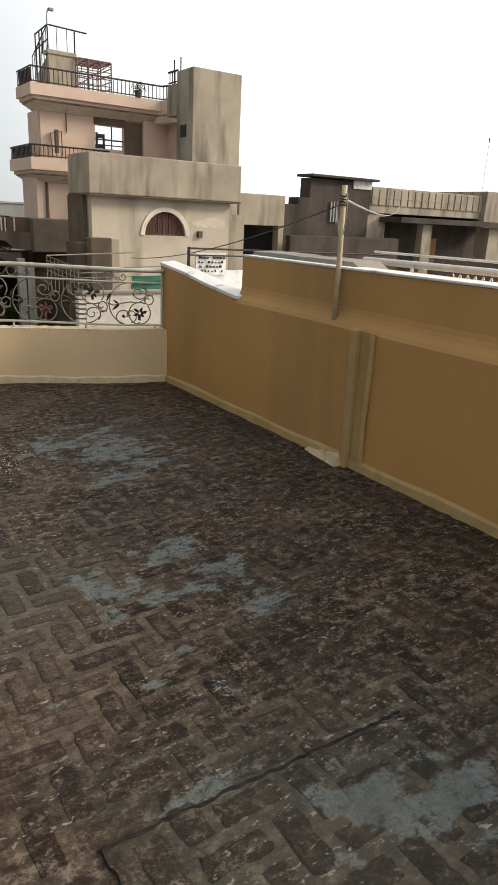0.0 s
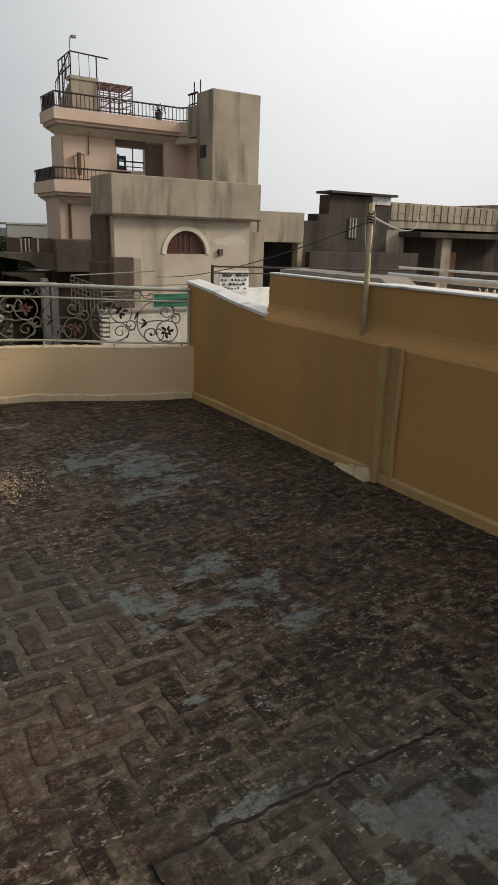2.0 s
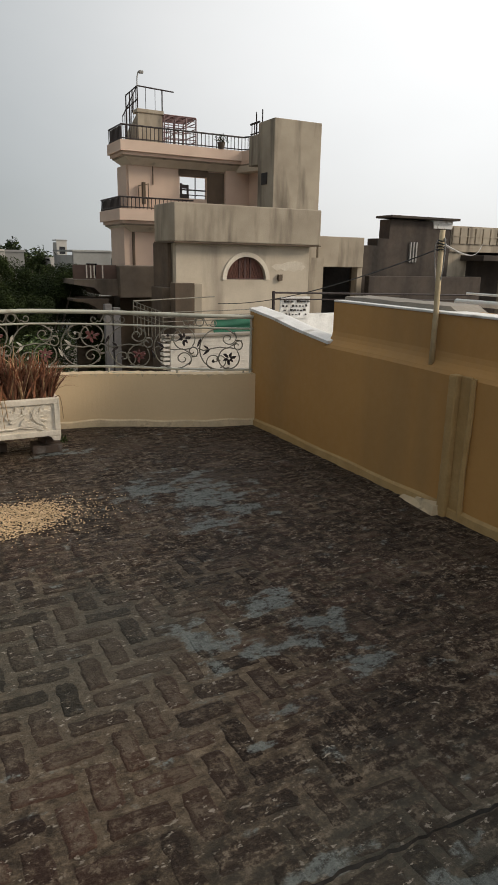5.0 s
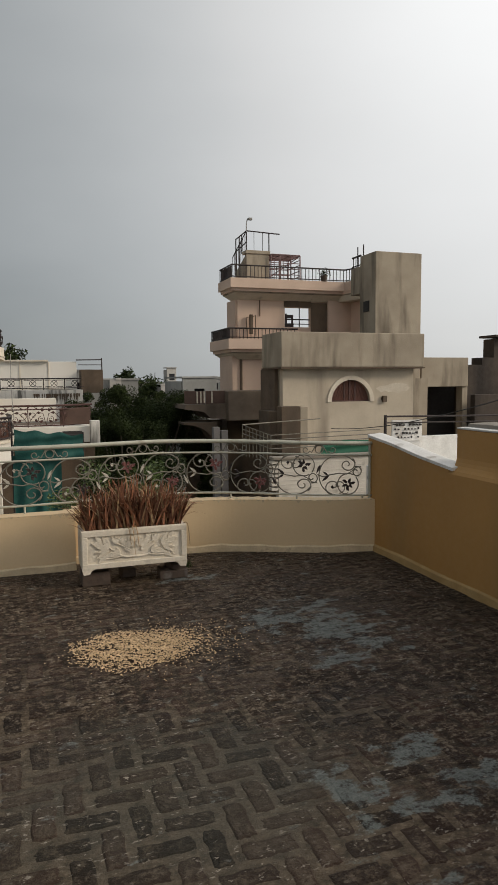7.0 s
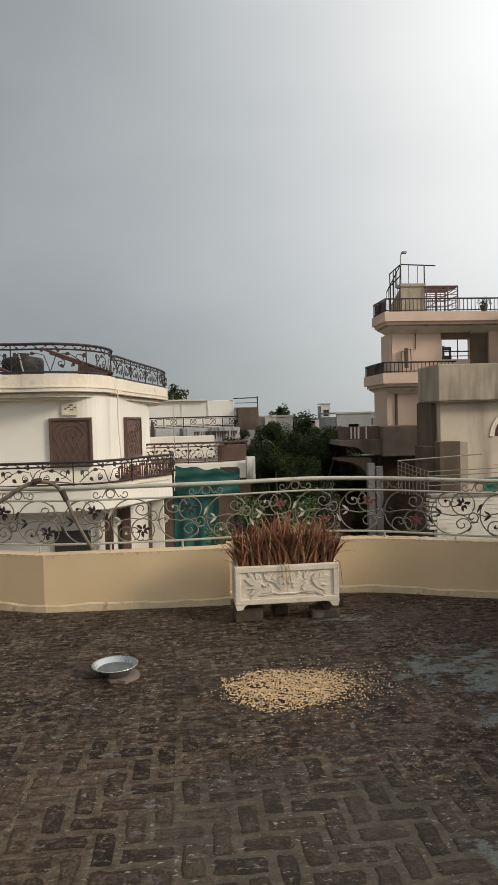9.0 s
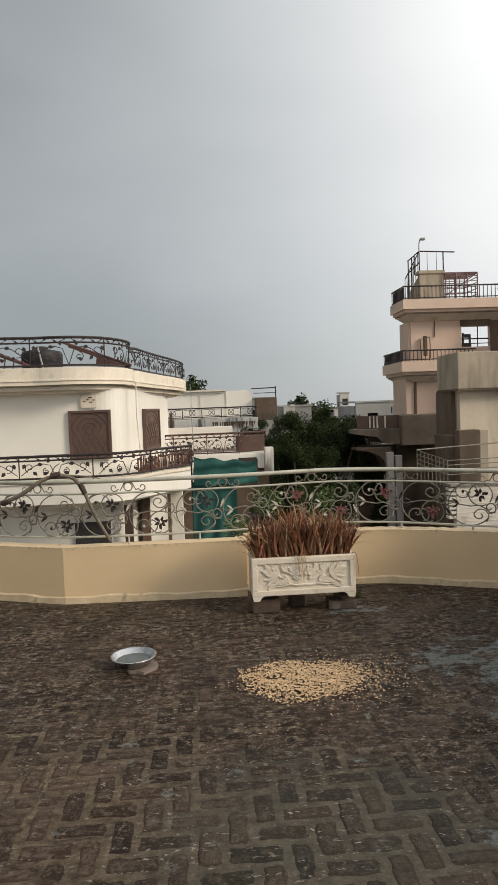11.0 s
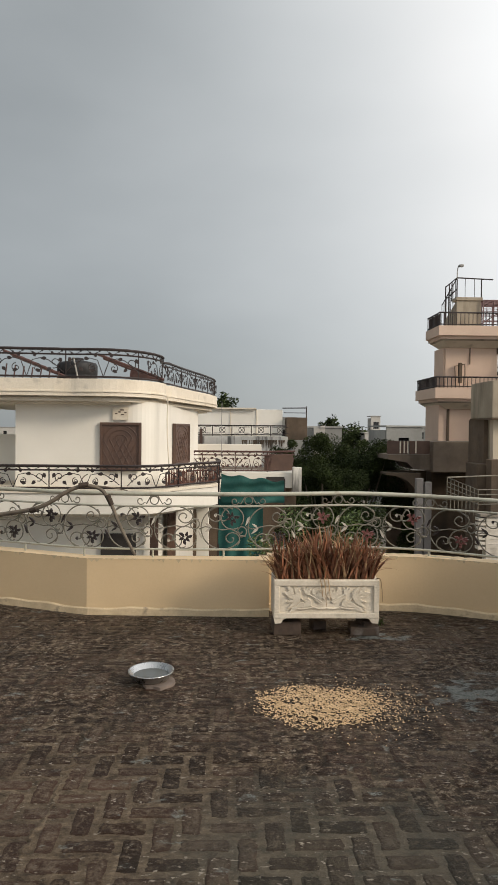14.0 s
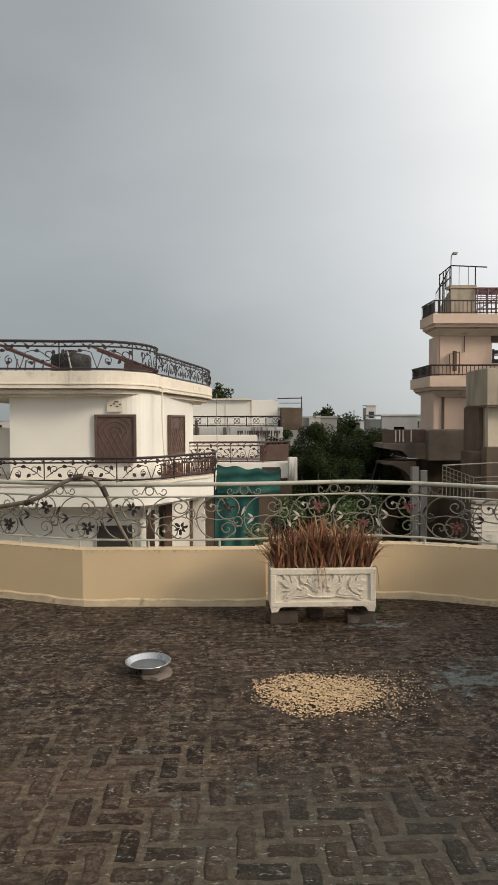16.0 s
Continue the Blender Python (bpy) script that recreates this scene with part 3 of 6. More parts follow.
# ochre wall: low part with a rounded ledge, a higher part set back, a sloped whitewashed end
YS = [-4.0, -2.0, 0.0, 1.5, 2.5, 3.2, 3.8, 4.3, 4.7, 4.98]
s = Shape()
prof = [(WALL_X, -0.02), (WALL_X, 0.86), (WALL_X + 0.015, 0.885), (WALL_X + 0.035, 0.902), (WALL_X + 0.055, 0.922), (WALL_X + 0.068, 0.948), (WALL_X + 0.075, 0.98), (WALL_X + 0.075, 1.205), (WALL_X + 0.36, 1.215), (WALL_X + 0.36, -0.02)]
n = len(prof)
s.add([(x + 0.004 * math.sin(y * 2.3), y, z + (0.008 * math.sin(y * 1.7) if 0 < z < 1 else 0)) for y in YS for x, z in prof],
      [(i * n + j, i * n + j + 1, (i + 1) * n + j + 1, (i + 1) * n + j) for i in range(len(YS) - 1) for j in range(n - 1)] + [tuple(range(n))[::-1], tuple((len(YS) - 1) * n + j for j in range(n))])
wall_east = structure("wall_east", s, "ochre", "ochre painted terrace wall with a rounded ledge", "wall")
s = Shape()
s.add([(x, y, z) for y, t in ((4.976, 0.905), (5.4, 0.955), (5.8, 1.015), (6.22, 1.06)) for x, z in ((WALL_X, -0.02), (WALL_X, t), (WALL_X + 0.155, t + 0.012), (WALL_X + 0.155, -0.02))],
      [(4 * i + j, 4 * i + j + 1, 4 * i + 5 + j, 4 * i + 4 + j) for i in range(3) for j in range(3)] + [(3, 2, 1, 0), (12, 13, 14, 15)])
part("sloped_end", s, "ochre", wall_east)
s = Shape()
s.add([(x, y, t + dz) for y, t in ((4.93, 0.905), (5.4, 0.957), (5.8, 1.017), (6.23, 1.062)) for x, dz in ((WALL_X - 0.006, -0.012), (WALL_X - 0.006, 0.012), (WALL_X + 0.12, 0.026), (WALL_X + 0.16, 0.018), (WALL_X + 0.16, -0.01))],
      [(5 * i + j, 5 * i + j + 1, 5 * i + 6 + j, 5 * i + 5 + j) for i in range(3) for j in range(4)] + [(4, 3, 2, 1, 0), (15, 16, 17, 18, 19)])
part("whitewashed_cap", s, "white_cap", wall_east, "whitewashed sloping cap")
s = Shape()
s.box(WALL_X + 0.067, -4.0, 1.207, WALL_X + 0.25, 4.98, 1.222, 0.005)
part("cap_edge", s, "white_cap", wall_east, "whitewashed edge of the upper wall")
s = Shape()
random.seed(5)
ys = [3.75 + 1.22 * i / 12 for i in range(13)]
v, f = [], []
for i, y in enumerate(ys):
    top = 1.248 + random.uniform(-0.003, 0.003) - (0.05 if i == 0 else 0)
    v += [(WALL_X + 0.15, y, 1.21), (WALL_X + 0.165, y, top), (WALL_X + 0.40, y, top + 0.006), (WALL_X + 0.42, y, 1.1)]
f = [(4 * i + j, 4 * i + 1 + j, 4 * i + 5 + j, 4 * i + 4 + j) for i in range(12) for j in range(3)] + [(3, 2, 1, 0), (48, 49, 50, 51)]
part("cement_coping", s.add(v, f), "cement", wall_east, "rough grey cement coping")
s = Shape()
k = 40
rows = [[(WALL_X - 0.026, y, -0.004), (WALL_X - 0.02, y, 0.05 + 0.006 * math.sin(i * 1.7)), (WALL_X + 0.001, y, 0.066 + 0.006 * math.sin(i * 1.7))] for i, y in ((i, -4 + 10.1 * i / k) for i in range(k + 1))]
s.add([p for r in rows for p in r], [(3 * i + j, 3 * i + 1 + j, 3 * i + 4 + j, 3 * i + 3 + j) for i in range(k) for j in (0, 1)])
part("skirting", s, "ochre_light", wall_east, "worn skirting of the ochre wall")
s = Shape()
s.box(WALL_X - 0.052, 3.525, -0.01, WALL_X + 0.01, 3.59, 0.88, 0.014)
s.box(WALL_X - 0.012, 3.445, -0.01, WALL_X + 0.01, 3.53, 0.875, 0.006)
s.tube([(WALL_X - 0.008, 3.43, 0.0), (WALL_X - 0.014, 3.437, 0.3), (WALL_X - 0.008, 3.428, 0.6), (WALL_X - 0.008, 3.432, 0.87)], 0.019, 8)
part("pilaster", s, "ochre_light", wall_east, "ribbed pilaster over a pipe chase")
s = Shape()
s.add([(2.76, 3.93, 0.0), (2.84, 3.95, 0.0), (2.84, 3.55, 0.0), (2.72, 3.57, 0.0), (2.83, 3.92, 0.035), (2.84, 3.94, 0.055), (2.84, 3.55, 0.075), (2.745, 3.58, 0.055)],
      [(0, 3, 2, 1), (4, 5, 6, 7), (0, 1, 5, 4), (1, 2, 6, 5), (2, 3, 7, 6), (3, 0, 4, 7)])
part("drain_block", s, "skirt", wall_east, "small cement block at the pilaster's foot")
# plain low walls that close the terrace behind
structure("wall_south", Shape().box(-5.2, -4.15, -0.02, WALL_X + 0.36, -4.0, 0.9, 0.01), "cream", "plain cream terrace wall", "wall")
structure("wall_west", Shape().box(-5.36, -4.15, -0.02, -5.2, 8.2, 0.485, 0.01), "cream", "plain cream terrace wall", "wall")

# ---- the wrought iron railing ----
RAIL_PLAN = rounded([(-5.2, 8.17), (-2.22, 6.90), (-1.42, 6.57), (-0.5, 6.53), (0.14, 6.56), (0.9, 6.71), (1.3, 6.69), (1.64, 6.61), (2.0, 6.43), (2.4, 6.24), (2.82, 6.16)], 2)
railing = thing("railing", "cream wrought iron scroll railing on the parapet", "railing")
TOTAL = length_of(RAIL_PLAN)


def droop(x):
    return -0.045 * max(0.0, min(1.0, (x - 0.9) / 1.9))


def rail_line(z, a=0.0, b=TOTAL, step=0.06):
    k = max(2, int((b - a) / step))
    out = []
    for i in range(k + 1):
        x, y, h = run(RAIL_PLAN, a + (b - a) * i / k)
        out.append((x, y, z + droop(x)))
    return out


part("top_rail", Shape().tube(rail_line(1.042), 0.019, 10), "rail", railing, smooth=True)
part("middle_rail", Shape().tube(rail_line(0.935), 0.009, 8), "rail", railing, smooth=True)
part("bottom_rail", Shape().tube(rail_line(0.556), 0.010, 8), "rail", railing, smooth=True)


def scroll_cell(flip):
    """One round of scrollwork, 0.41 wide and 0.37 high, about its middle."""
    f = -1 if flip else 1
    s = Shape()
    r = 0.0056
    put = lambda pts, rr=r: s.tube([(x, y, z * f) for x, y, z in pts], rr, 6)
    put(arc(0.0, 0.0, 0.188, 62, 325, 30))                       # the great round
    put(arc(0.088, -0.105, 0.062, -50, 150, 12) + arc(0.075, -0.095, 0.05, 150, 420, 14, 0.012))
    put(arc(0.085, 0.085, 0.098, -40, 300, 24))                  # round about the flower
    put(arc(-0.062, 0.118, 0.062, 95, 290, 12) + arc(-0.05, 0.095, 0.036, 290, 560, 14, 0.010))   # heart of two curls
    put(arc(0.0, 0.115, 0.055, 85, -80, 10) + arc(-0.006, 0.093, 0.03, -80, -330, 12, 0.010))
    put([(-0.205, 0, -0.01), (-0.15, 0, 0.012), (-0.08, 0, -0.005), (0.0, 0, -0.018), (0.07, 0, -0.008), (0.12, 0, -0.035), (0.16, 0, -0.07), (0.205, 0, -0.075)])
    put(arc(0.165, -0.035, 0.045, -110, 100, 12) + arc(0.16, -0.03, 0.035, 100, 350, 12, 0.010))
    return s.mesh("scroll", M["scroll"], True)


def flower_mesh(flip, name, material):
    f = -1 if flip else 1
    s = Shape()
    for k in range(6):
        a = 20 + 60 * k + random.uniform(-14, 14)
        leaf_shape(s, 0.085 + 0.008 * math.cos(radians(a)), 0.085 * f + 0.008 * math.sin(radians(a)), random.uniform(0.04, 0.062), 0.026, a)
    for k in range(3):
        leaf_shape(s, 0.085 + 0.03 * math.cos(2.2 * k), 0.085 * f + 0.03 * math.sin(2.2 * k), 0.04, 0.026, 130 * k + 30, 0.02)
    return s.mesh(name, M[material])


def spray_meshes(flip, material):
    """The four leaves that spring from one round of scrollwork."""
    f = -1 if flip else 1
    out = []
    for x, z, ln, w, a in ((-0.095, 0.0, 0.085, 0.024, 180 - 40 * f), (-0.105, -0.002 * f, 0.06, 0.02, 180 + 35 * f),
                           (-0.175, -0.10 * f, 0.09, 0.022, 115 if f > 0 else -115), (-0.07, 0.10 * f, 0.03, 0.026, 60 * f)):
        s = Shape()
        leaf_shape(s, x, z, ln, w, a)
        out.append(s.mesh("leaf", M[material]))
    return out


random.seed(11)
cells = [scroll_cell(False), scroll_cell(True)]
sprays = [spray_meshes(k, "leaf_white") for k in (False, True)]
dark_sprays = [spray_meshes(k, "iron") for k in (False, True)]
flowers = {(f, m): flower_mesh(f, "flower", m) for f in (False, True) for m in ("iron", "red_iron")}
CELL = 0.412
start = 0.10
i = 0
while start + CELL * (i + 1) < TOTAL - 0.02:
    x, y, h = run(RAIL_PLAN, start + CELL * (i + 0.5))
    flip = i % 2 == 1
    c = part("scroll", cells[flip], "scroll", railing)
    c.matrix_local = pose(x, y, 0.746 + droop(x), 0, 0, h)
    red = 0.5 < x < 1.9
    part("flower", flowers[(flip, "red_iron" if red else "iron")], "iron", c, "faded red iron flower" if red else "dark iron flower")
    pale = -0.9 < x < 1.6
    for me in (sprays if pale else dark_sprays)[flip]:
        part("leaf", me, "leaf_white", c, "chipped pale leaf" if pale else "dark iron leaf")
    if i % 2 == 0:
        x, y, h = run(RAIL_PLAN, start + CELL * (i + 1.05))
        s = Shape()
        put = lambda pts: s.tube(pts, 0.005, 6)
        put(arc(0, 0.0, 0.036, -90, 270, 16))
        for m in (1, -1):
            pts = arc(0.0, 0.0, 0.046, 90, 20, 6) + [(0.07, 0, -0.03)] + arc(0.122, -0.005, 0.036, 200, 560, 18, 0.012)
            put([(px * m, py, pz) for px, py, pz in pts])
        o = part("crest_scroll", s, "scroll", railing, smooth=True)
        o.matrix_local = pose(x, y, 0.985 + droop(x), 0, 0, h)
    i += 1
d = 0.3
while d < TOTAL:
    x, y, h = run(RAIL_PLAN, d)
    part("rail_foot", Shape().tube([(x, y, 0.47), (x, y, 0.556 + droop(x))], 0.009, 8), "rail", railing)
    d += 0.62
x, y, h = run(RAIL_PLAN, TOTAL - 0.02)
part("end_post", Shape().tube([(x, y, 0.46), (x, y, 1.0)], 0.012, 8), "rail", railing)
part("sill_bar", Shape().tube(rail_line(0.502, TOTAL - 1.35, TOTAL), 0.006, 6), "rail", railing)

# ---- marks of the floor ----
random.seed(14)
def ragged_strip(x0, y0, x1, y1, half, z):
    """A thin ragged strip lying on the floor."""
    d = Vector((x1 - x0, y1 - y0))
    n, side = int(d.length / 0.025), Vector((-d.y, d.x)).normalized()
    v = []
    for i in range(n + 1):
        c = Vector((x0, y0)) + d * i / n + side * random.uniform(-1, 1) * half * 0.6
        w = half * random.uniform(0.35, 1.2) * (1 if 0 < i < n else 0.2)
        v += [(c.x - side.x * w, c.y - side.y * w, -0.004), (c.x, c.y, z), (c.x + side.x * w, c.y + side.y * w, -0.004)]
    return Shape().add(v, [(3 * i + j, 3 * i + 1 + j, 3 * i + 4 + j, 3 * i + 3 + j) for i in range(n) for j in (0, 1)])


# black strips lie on the floor in place of a crack's unlit depth
part("dirt_seam", ragged_strip(0.42, 1.775, 1.43, 1.74, 0.009, 0.007), "crack_black", floor, "black strip standing in for a long crack's dark")
part("dirt_seam", ragged_strip(0.43, 1.77, 0.45, 1.5, 0.007, 0.0075), "crack_black", floor, "black strip standing in for a long crack's dark")
part("mortar_band", ragged_strip(-0.98, 3.2, -0.93, 4.9, 0.03, 0.004), "joint", floor, "band of brown mortar between brick panels")

# ---- things on the terrace ----
pole = thing("wooden_pole", "weathered wooden pole standing on the ochre wall's ledge", "pole")
part("shaft", Shape().tube([(2.858, 3.84, 0.895), (2.868, 3.85, 1.2), (2.88, 3.87, 1.45), (2.888, 3.88, 1.70)], 0.018, 10, 0.017), "bamboo", pole, smooth=True)
s = Shape()
random.seed(3)
for k in range(4):
    z = 1.585 + 0.018 * k
    s.tube([(2.902 + 0.024 * math.cos(a) - 0.015, 3.876 + 0.024 * math.sin(a), z + 0.004 * math.sin(2 * a + k)) for a in (2 * math.pi * j / 14 for j in range(15))], 0.004, 5)
part("wire_binding", s, "cable", pole, "black wire wound round the pole")
s = Shape()
for k, (dy, dz) in enumerate(((-0.06, 0.05), (0.04, 0.03))):
    pts = rounded([(2.90, 3.88, 1.62), (2.88, 3.88 + dy * 0.6, 1.62 + dz), (2.87, 3.88 + dy, 1.60 - dz * 0.5), (2.88, 3.87 + dy * 0.4, 1.42 - 0.05 * k), (2.89, 3.89, 1.28 - 0.08 * k)], 2)
    s.tube(pts, 0.0035, 5)
part("loose_wires", s, "pipe", pole, "loose grey wires hanging off the pole")


def cable(pts, sag, name, label, mat_name="cable", r=0.006):
    a, b = Vector(pts[0]), Vector(pts[1])
    line = []
    for i in range(25):
        u = i / 24
        p = a.lerp(b, u)
        line.append((p.x, p.y, p.z - sag * 4 * u * (1 - u)))
    c = part(name, Shape().tube(line, r, 5), mat_name)
    return tagged(c, label, "cable")


cable([(2.90, 3.88, 1.60), (3.6, 8.6, 0.95)], 0.10, "cable", "thin black cable from the pole to the neighbours", "cable", 0.004)
cable([(2.90, 3.88, 1.62), (22.0, 22.0, 2.3)], 0.22, "cable", "pale service wire strung between houses", "pipe", 0.008)

planter = thing("planter", "whitewashed concrete trough with a relief of leaves", "planter")
PX0, PX1, PY0, PY1, PZ0, PZ1 = 0.14, 0.97, 5.86, 6.16, 0.142, 0.444
s = Shape()
for x0, y0, x1, y1 in ((PX0, PY0, PX1, PY0 + 0.035), (PX0, PY1 - 0.035, PX1, PY1), (PX0, PY0 + 0.035, PX0 + 0.035, PY1 - 0.035), (PX1 - 0.035, PY0 + 0.035, PX1, PY1 - 0.035)):
    s.box(x0, y0, PZ0, x1, y1, PZ1, 0.006)
s.box(PX0 + 0.03, PY0 + 0.03, PZ0, PX1 - 0.03, PY1 - 0.03, PZ0 + 0.03)
part("trough", s, "planter", planter)
s = Shape()
fx0, fx1, fz0, fz1, w = PX0 + 0.004, PX1 - 0.004, PZ0 + 0.004, PZ1 - 0.002, 0.042
for x0, z0, x1, z1 in ((fx0, fz1 - w, fx1, fz1), (fx0, fz0, fx1, fz0 + w), (fx0, fz0 + w, fx0 + w, fz1 - w), (fx1 - w, fz0 + w, fx1, fz1 - w)):
    s.box(x0, PY0 - 0.014, z0, x1, PY0 + 0.004, z1, 0.005)
part("raised_border", s, "planter", planter)
s = Shape()
cx, cz = (PX0 + PX1) / 2, (PZ0 + PZ1) / 2
for m in (1, -1):
    for pts in (rounded([(0.0, -0.07), (0.08, -0.075), (0.16, -0.03), (0.22, 0.03), (0.30, 0.05)], 2), rounded([(0.04, -0.02), (0.10, 0.02), (0.17, 0.05), (0.14, 0.08), (0.10, 0.06)], 2),
                rounded([(0.10, -0.06), (0.2, -0.08), (0.27, -0.06), (0.31, -0.085)], 2)):
        s.tube([(cx + m * u, PY0 - 0.004, cz + q) for u, q in pts], 0.009, 6, 0.004)
    for u, q, ln, wd, ang in ((0.05, -0.03, 0.09, 0.045, 60), (0.16, -0.03, 0.09, 0.04, -20), (0.2, 0.02, 0.10, 0.045, 55), (0.24, 0.03, 0.10, 0.05, 15), (0.22, -0.05, 0.09, 0.035, -35), (0.11, 0.03, 0.08, 0.04, 110), (0.02, 0.0, 0.08, 0.04, 80), (0.26, 0.05, 0.08, 0.035, 50)):
        t = Shape()
        leaf_shape(t, 0, 0, ln, wd, ang, 0.02)
        s.add([(cx + m * (u + x), PY0 - 0.004 + y * 0.5, cz + q + z) for x, y, z in t.v], t.f if m > 0 else [q2[::-1] for q2 in t.f])
    for u, q, first, count, ln in ((0.21, 0.0, -35, 6, 0.115), (0.12, -0.045, -10, 4, 0.08), (0.045, 0.005, 35, 4, 0.085), (0.15, 0.035, 60, 3, 0.07)):
        for k in range(count):
            t = Shape()
            leaf_shape(t, 0, 0, ln * (1 - 0.07 * k), 0.026, first + 24 * k, 0.024)
            s.add([(cx + m * (u + x), PY0 - 0.005 + y * 0.5, cz + q + z) for x, y, z in t.v], t.f if m > 0 else [q2[::-1] for q2 in t.f])
part("leaf_relief", s, "planter", planter, "carved leaf and scroll relief")
for x0, sgn in ((PX0, 1), (PX1, -1)):
    for y in (PY0 - 0.01, PY1 - 0.07):
        poly = [(x0, 0.152), (x0 + sgn * 0.11, 0.152), (x0 + sgn * 0.075, 0.135), (x0 + sgn * 0.06, 0.108), (x0 + sgn * 0.012, 0.104)]
        part("foot", Shape().slab_y(poly if sgn > 0 else poly[::-1], y, y + 0.07), "planter", planter)
part("soil", Shape().box(PX0 + 0.03, PY0 + 0.03, 0.2, PX1 - 0.03, PY1 - 0.03, 0.425), "soil", planter, "dark dry soil")


def loose_brick(x, y, w, d, h, turn, z=0.0):
    b = part("brick", Shape().box(-w / 2, -d / 2, 0, w / 2, d / 2, h, 0.006), "red_brick")
    b.matrix_local = pose(x, y, z, 0, 0, turn)
    return tagged(b, "worn dark brick propping up the trough", "brick", "bricks under the trough")


loose_brick(0.25, 6.0, 0.215, 0.20, 0.104, 2)
loose_brick(0.87, 5.98, 0.225, 0.20, 0.062, -3)
loose_brick(0.90, 6.0, 0.12, 0.16, 0.042, 14, 0.062)
loose_brick(0.52, 6.1, 0.11, 0.12, 0.07, 10)

random.seed(21)
plant = thing("dried_plant", "dense dried reddish strap-leaved plant filling the trough", "plant")


def blade(base, lean, ln, w, curl):
    """One strap leaf, arching over, folded along its middle."""
    p, d = Vector(base), Vector((lean[0], lean[1], 1)).normalized()
    side = Vector((-lean[1], lean[0], 0))
    side = side.normalized() if side.length > 1e-4 else Vector((1, 0, 0))
    side = (Matrix.Rotation(random.uniform(-0.9, 0.9), 3, "Z") @ side)
    v, k = [], 5
    for i in range(k + 1):
        u = i / k
        half = w * (1 - u ** 2.2) + 0.0008
        v += [p - side * half, p + Vector((0, 0, -half * 0.4)), p + side * half]
        d = (d + Vector((lean[0], lean[1], -0.9)) * curl * u / k * 2.2).normalized()
        p = p + d * ln / k
    return v, [(3 * i + j, 3 * i + j + 1, 3 * i + 4 + j, 3 * i + 3 + j) for i in range(k) for j in (0, 1)]


for clump in range(9):
    bx = PX0 + 0.07 + (PX1 - PX0 - 0.14) * clump / 8
    for nm, material, count in (("leaf_clump", "dry", 74), ("withered_clump", "straw", 15)):
        s = Shape()
        for _ in range(count):
            x, y = bx + random.gauss(0, 0.045), random.uniform(PY0 + 0.04, PY1 - 0.05)
            x = max(PX0 + 0.04, min(PX1 - 0.04, x))
            lx = random.gauss(0, 0.26) + 0.55 * (x - (PX0 + PX1) / 2)
            ln = random.uniform(0.22, 0.47) * (1.0 - 0.25 * abs(clump - 4) / 4)
            s.add(*blade((x, y, 0.42), (lx, random.gauss(-0.04, 0.16)), ln, random.uniform(0.006, 0.013), random.choice((0.1, 0.3, 0.6, 1.2, 1.6))))
        part(nm, s, material, plant, "pale straw coloured leaves" if material == "straw" else "")
for x, ln in ((0.53, 0.2), (0.50, 0.12), (0.56, 0.14), (0.97, 0.16)):
    p = [(x + random.uniform(-0.02, 0.02), PY0 + 0.05, 0.44), (x, PY0 - 0.02, 0.47), (x + 0.012, PY0 - 0.03, 0.40), (x + 0.02, PY0 - 0.028, 0.44 - ln)]
    part("hanging_stem", Shape().tube(rounded(p, 2), 0.005, 4, 0.002), "straw", plant, "dry stem drooping over the trough's front")
random.seed(6)
weed = Shape()
for _ in range(26):
    weed.add(*blade((1.04 + random.gauss(0, 0.02), 6.2 + random.gauss(0, 0.03), -0.002), (random.gauss(0.1, 0.5), random.gauss(-0.2, 0.4)), random.uniform(0.05, 0.11), 0.006, 0.8))
tagged(part("weed", weed, "leaf_mid"), "small green weed growing beside the trough", "weed")

bowl = thing("steel_bowl", "shallow dull steel bowl of water on a flat stone", "bowl", at=(-0.70, 4.94, 0.0))
part("dish", Shape().lathe([(0.000, 0.028), (0.091, 0.028), (0.104, 0.034), (0.136, 0.077), (0.144, 0.079), (0.147, 0.077), (0.146, 0.072), (0.140, 0.070), (0.109, 0.027), (0.093, 0.020), (0.000, 0.020)], 40), "steel", bowl, smooth=True)
wm = bpy.data.materials.new("still_water")
wm.use_nodes = True
wb = wm.node_tree.nodes["Principled BSDF"]
wb.inputs["Base Color"].default_value, wb.inputs["Roughness"].default_value = (0.10, 0.105, 0.10, 1), 0.05
M["water"] = wm
part("water", Shape().add([(0.112 * math.cos(2 * math.pi * j / 32), 0.112 * math.sin(2 * math.pi * j / 32), 0.048) for j in range(32)], [tuple(range(32))]), "water", bowl, "shallow still water")
s = Shape()
random.seed(8)
rim = [(0.135 * (1 + random.uniform(-0.12, 0.12)) * math.cos(a), 0.13 * (1 + random.uniform(-0.12, 0.12)) * math.sin(a)) for a in (2 * math.pi * j / 14 for j in range(14))]
stone = tagged(part("flat_stone", s.prism([(x * 0.84 - 0.65, y * 0.8 + 4.91) for x, y in rim], -0.002, 0.019), "stone"), "thin flat pinkish stone lying under the bowl", "stone")

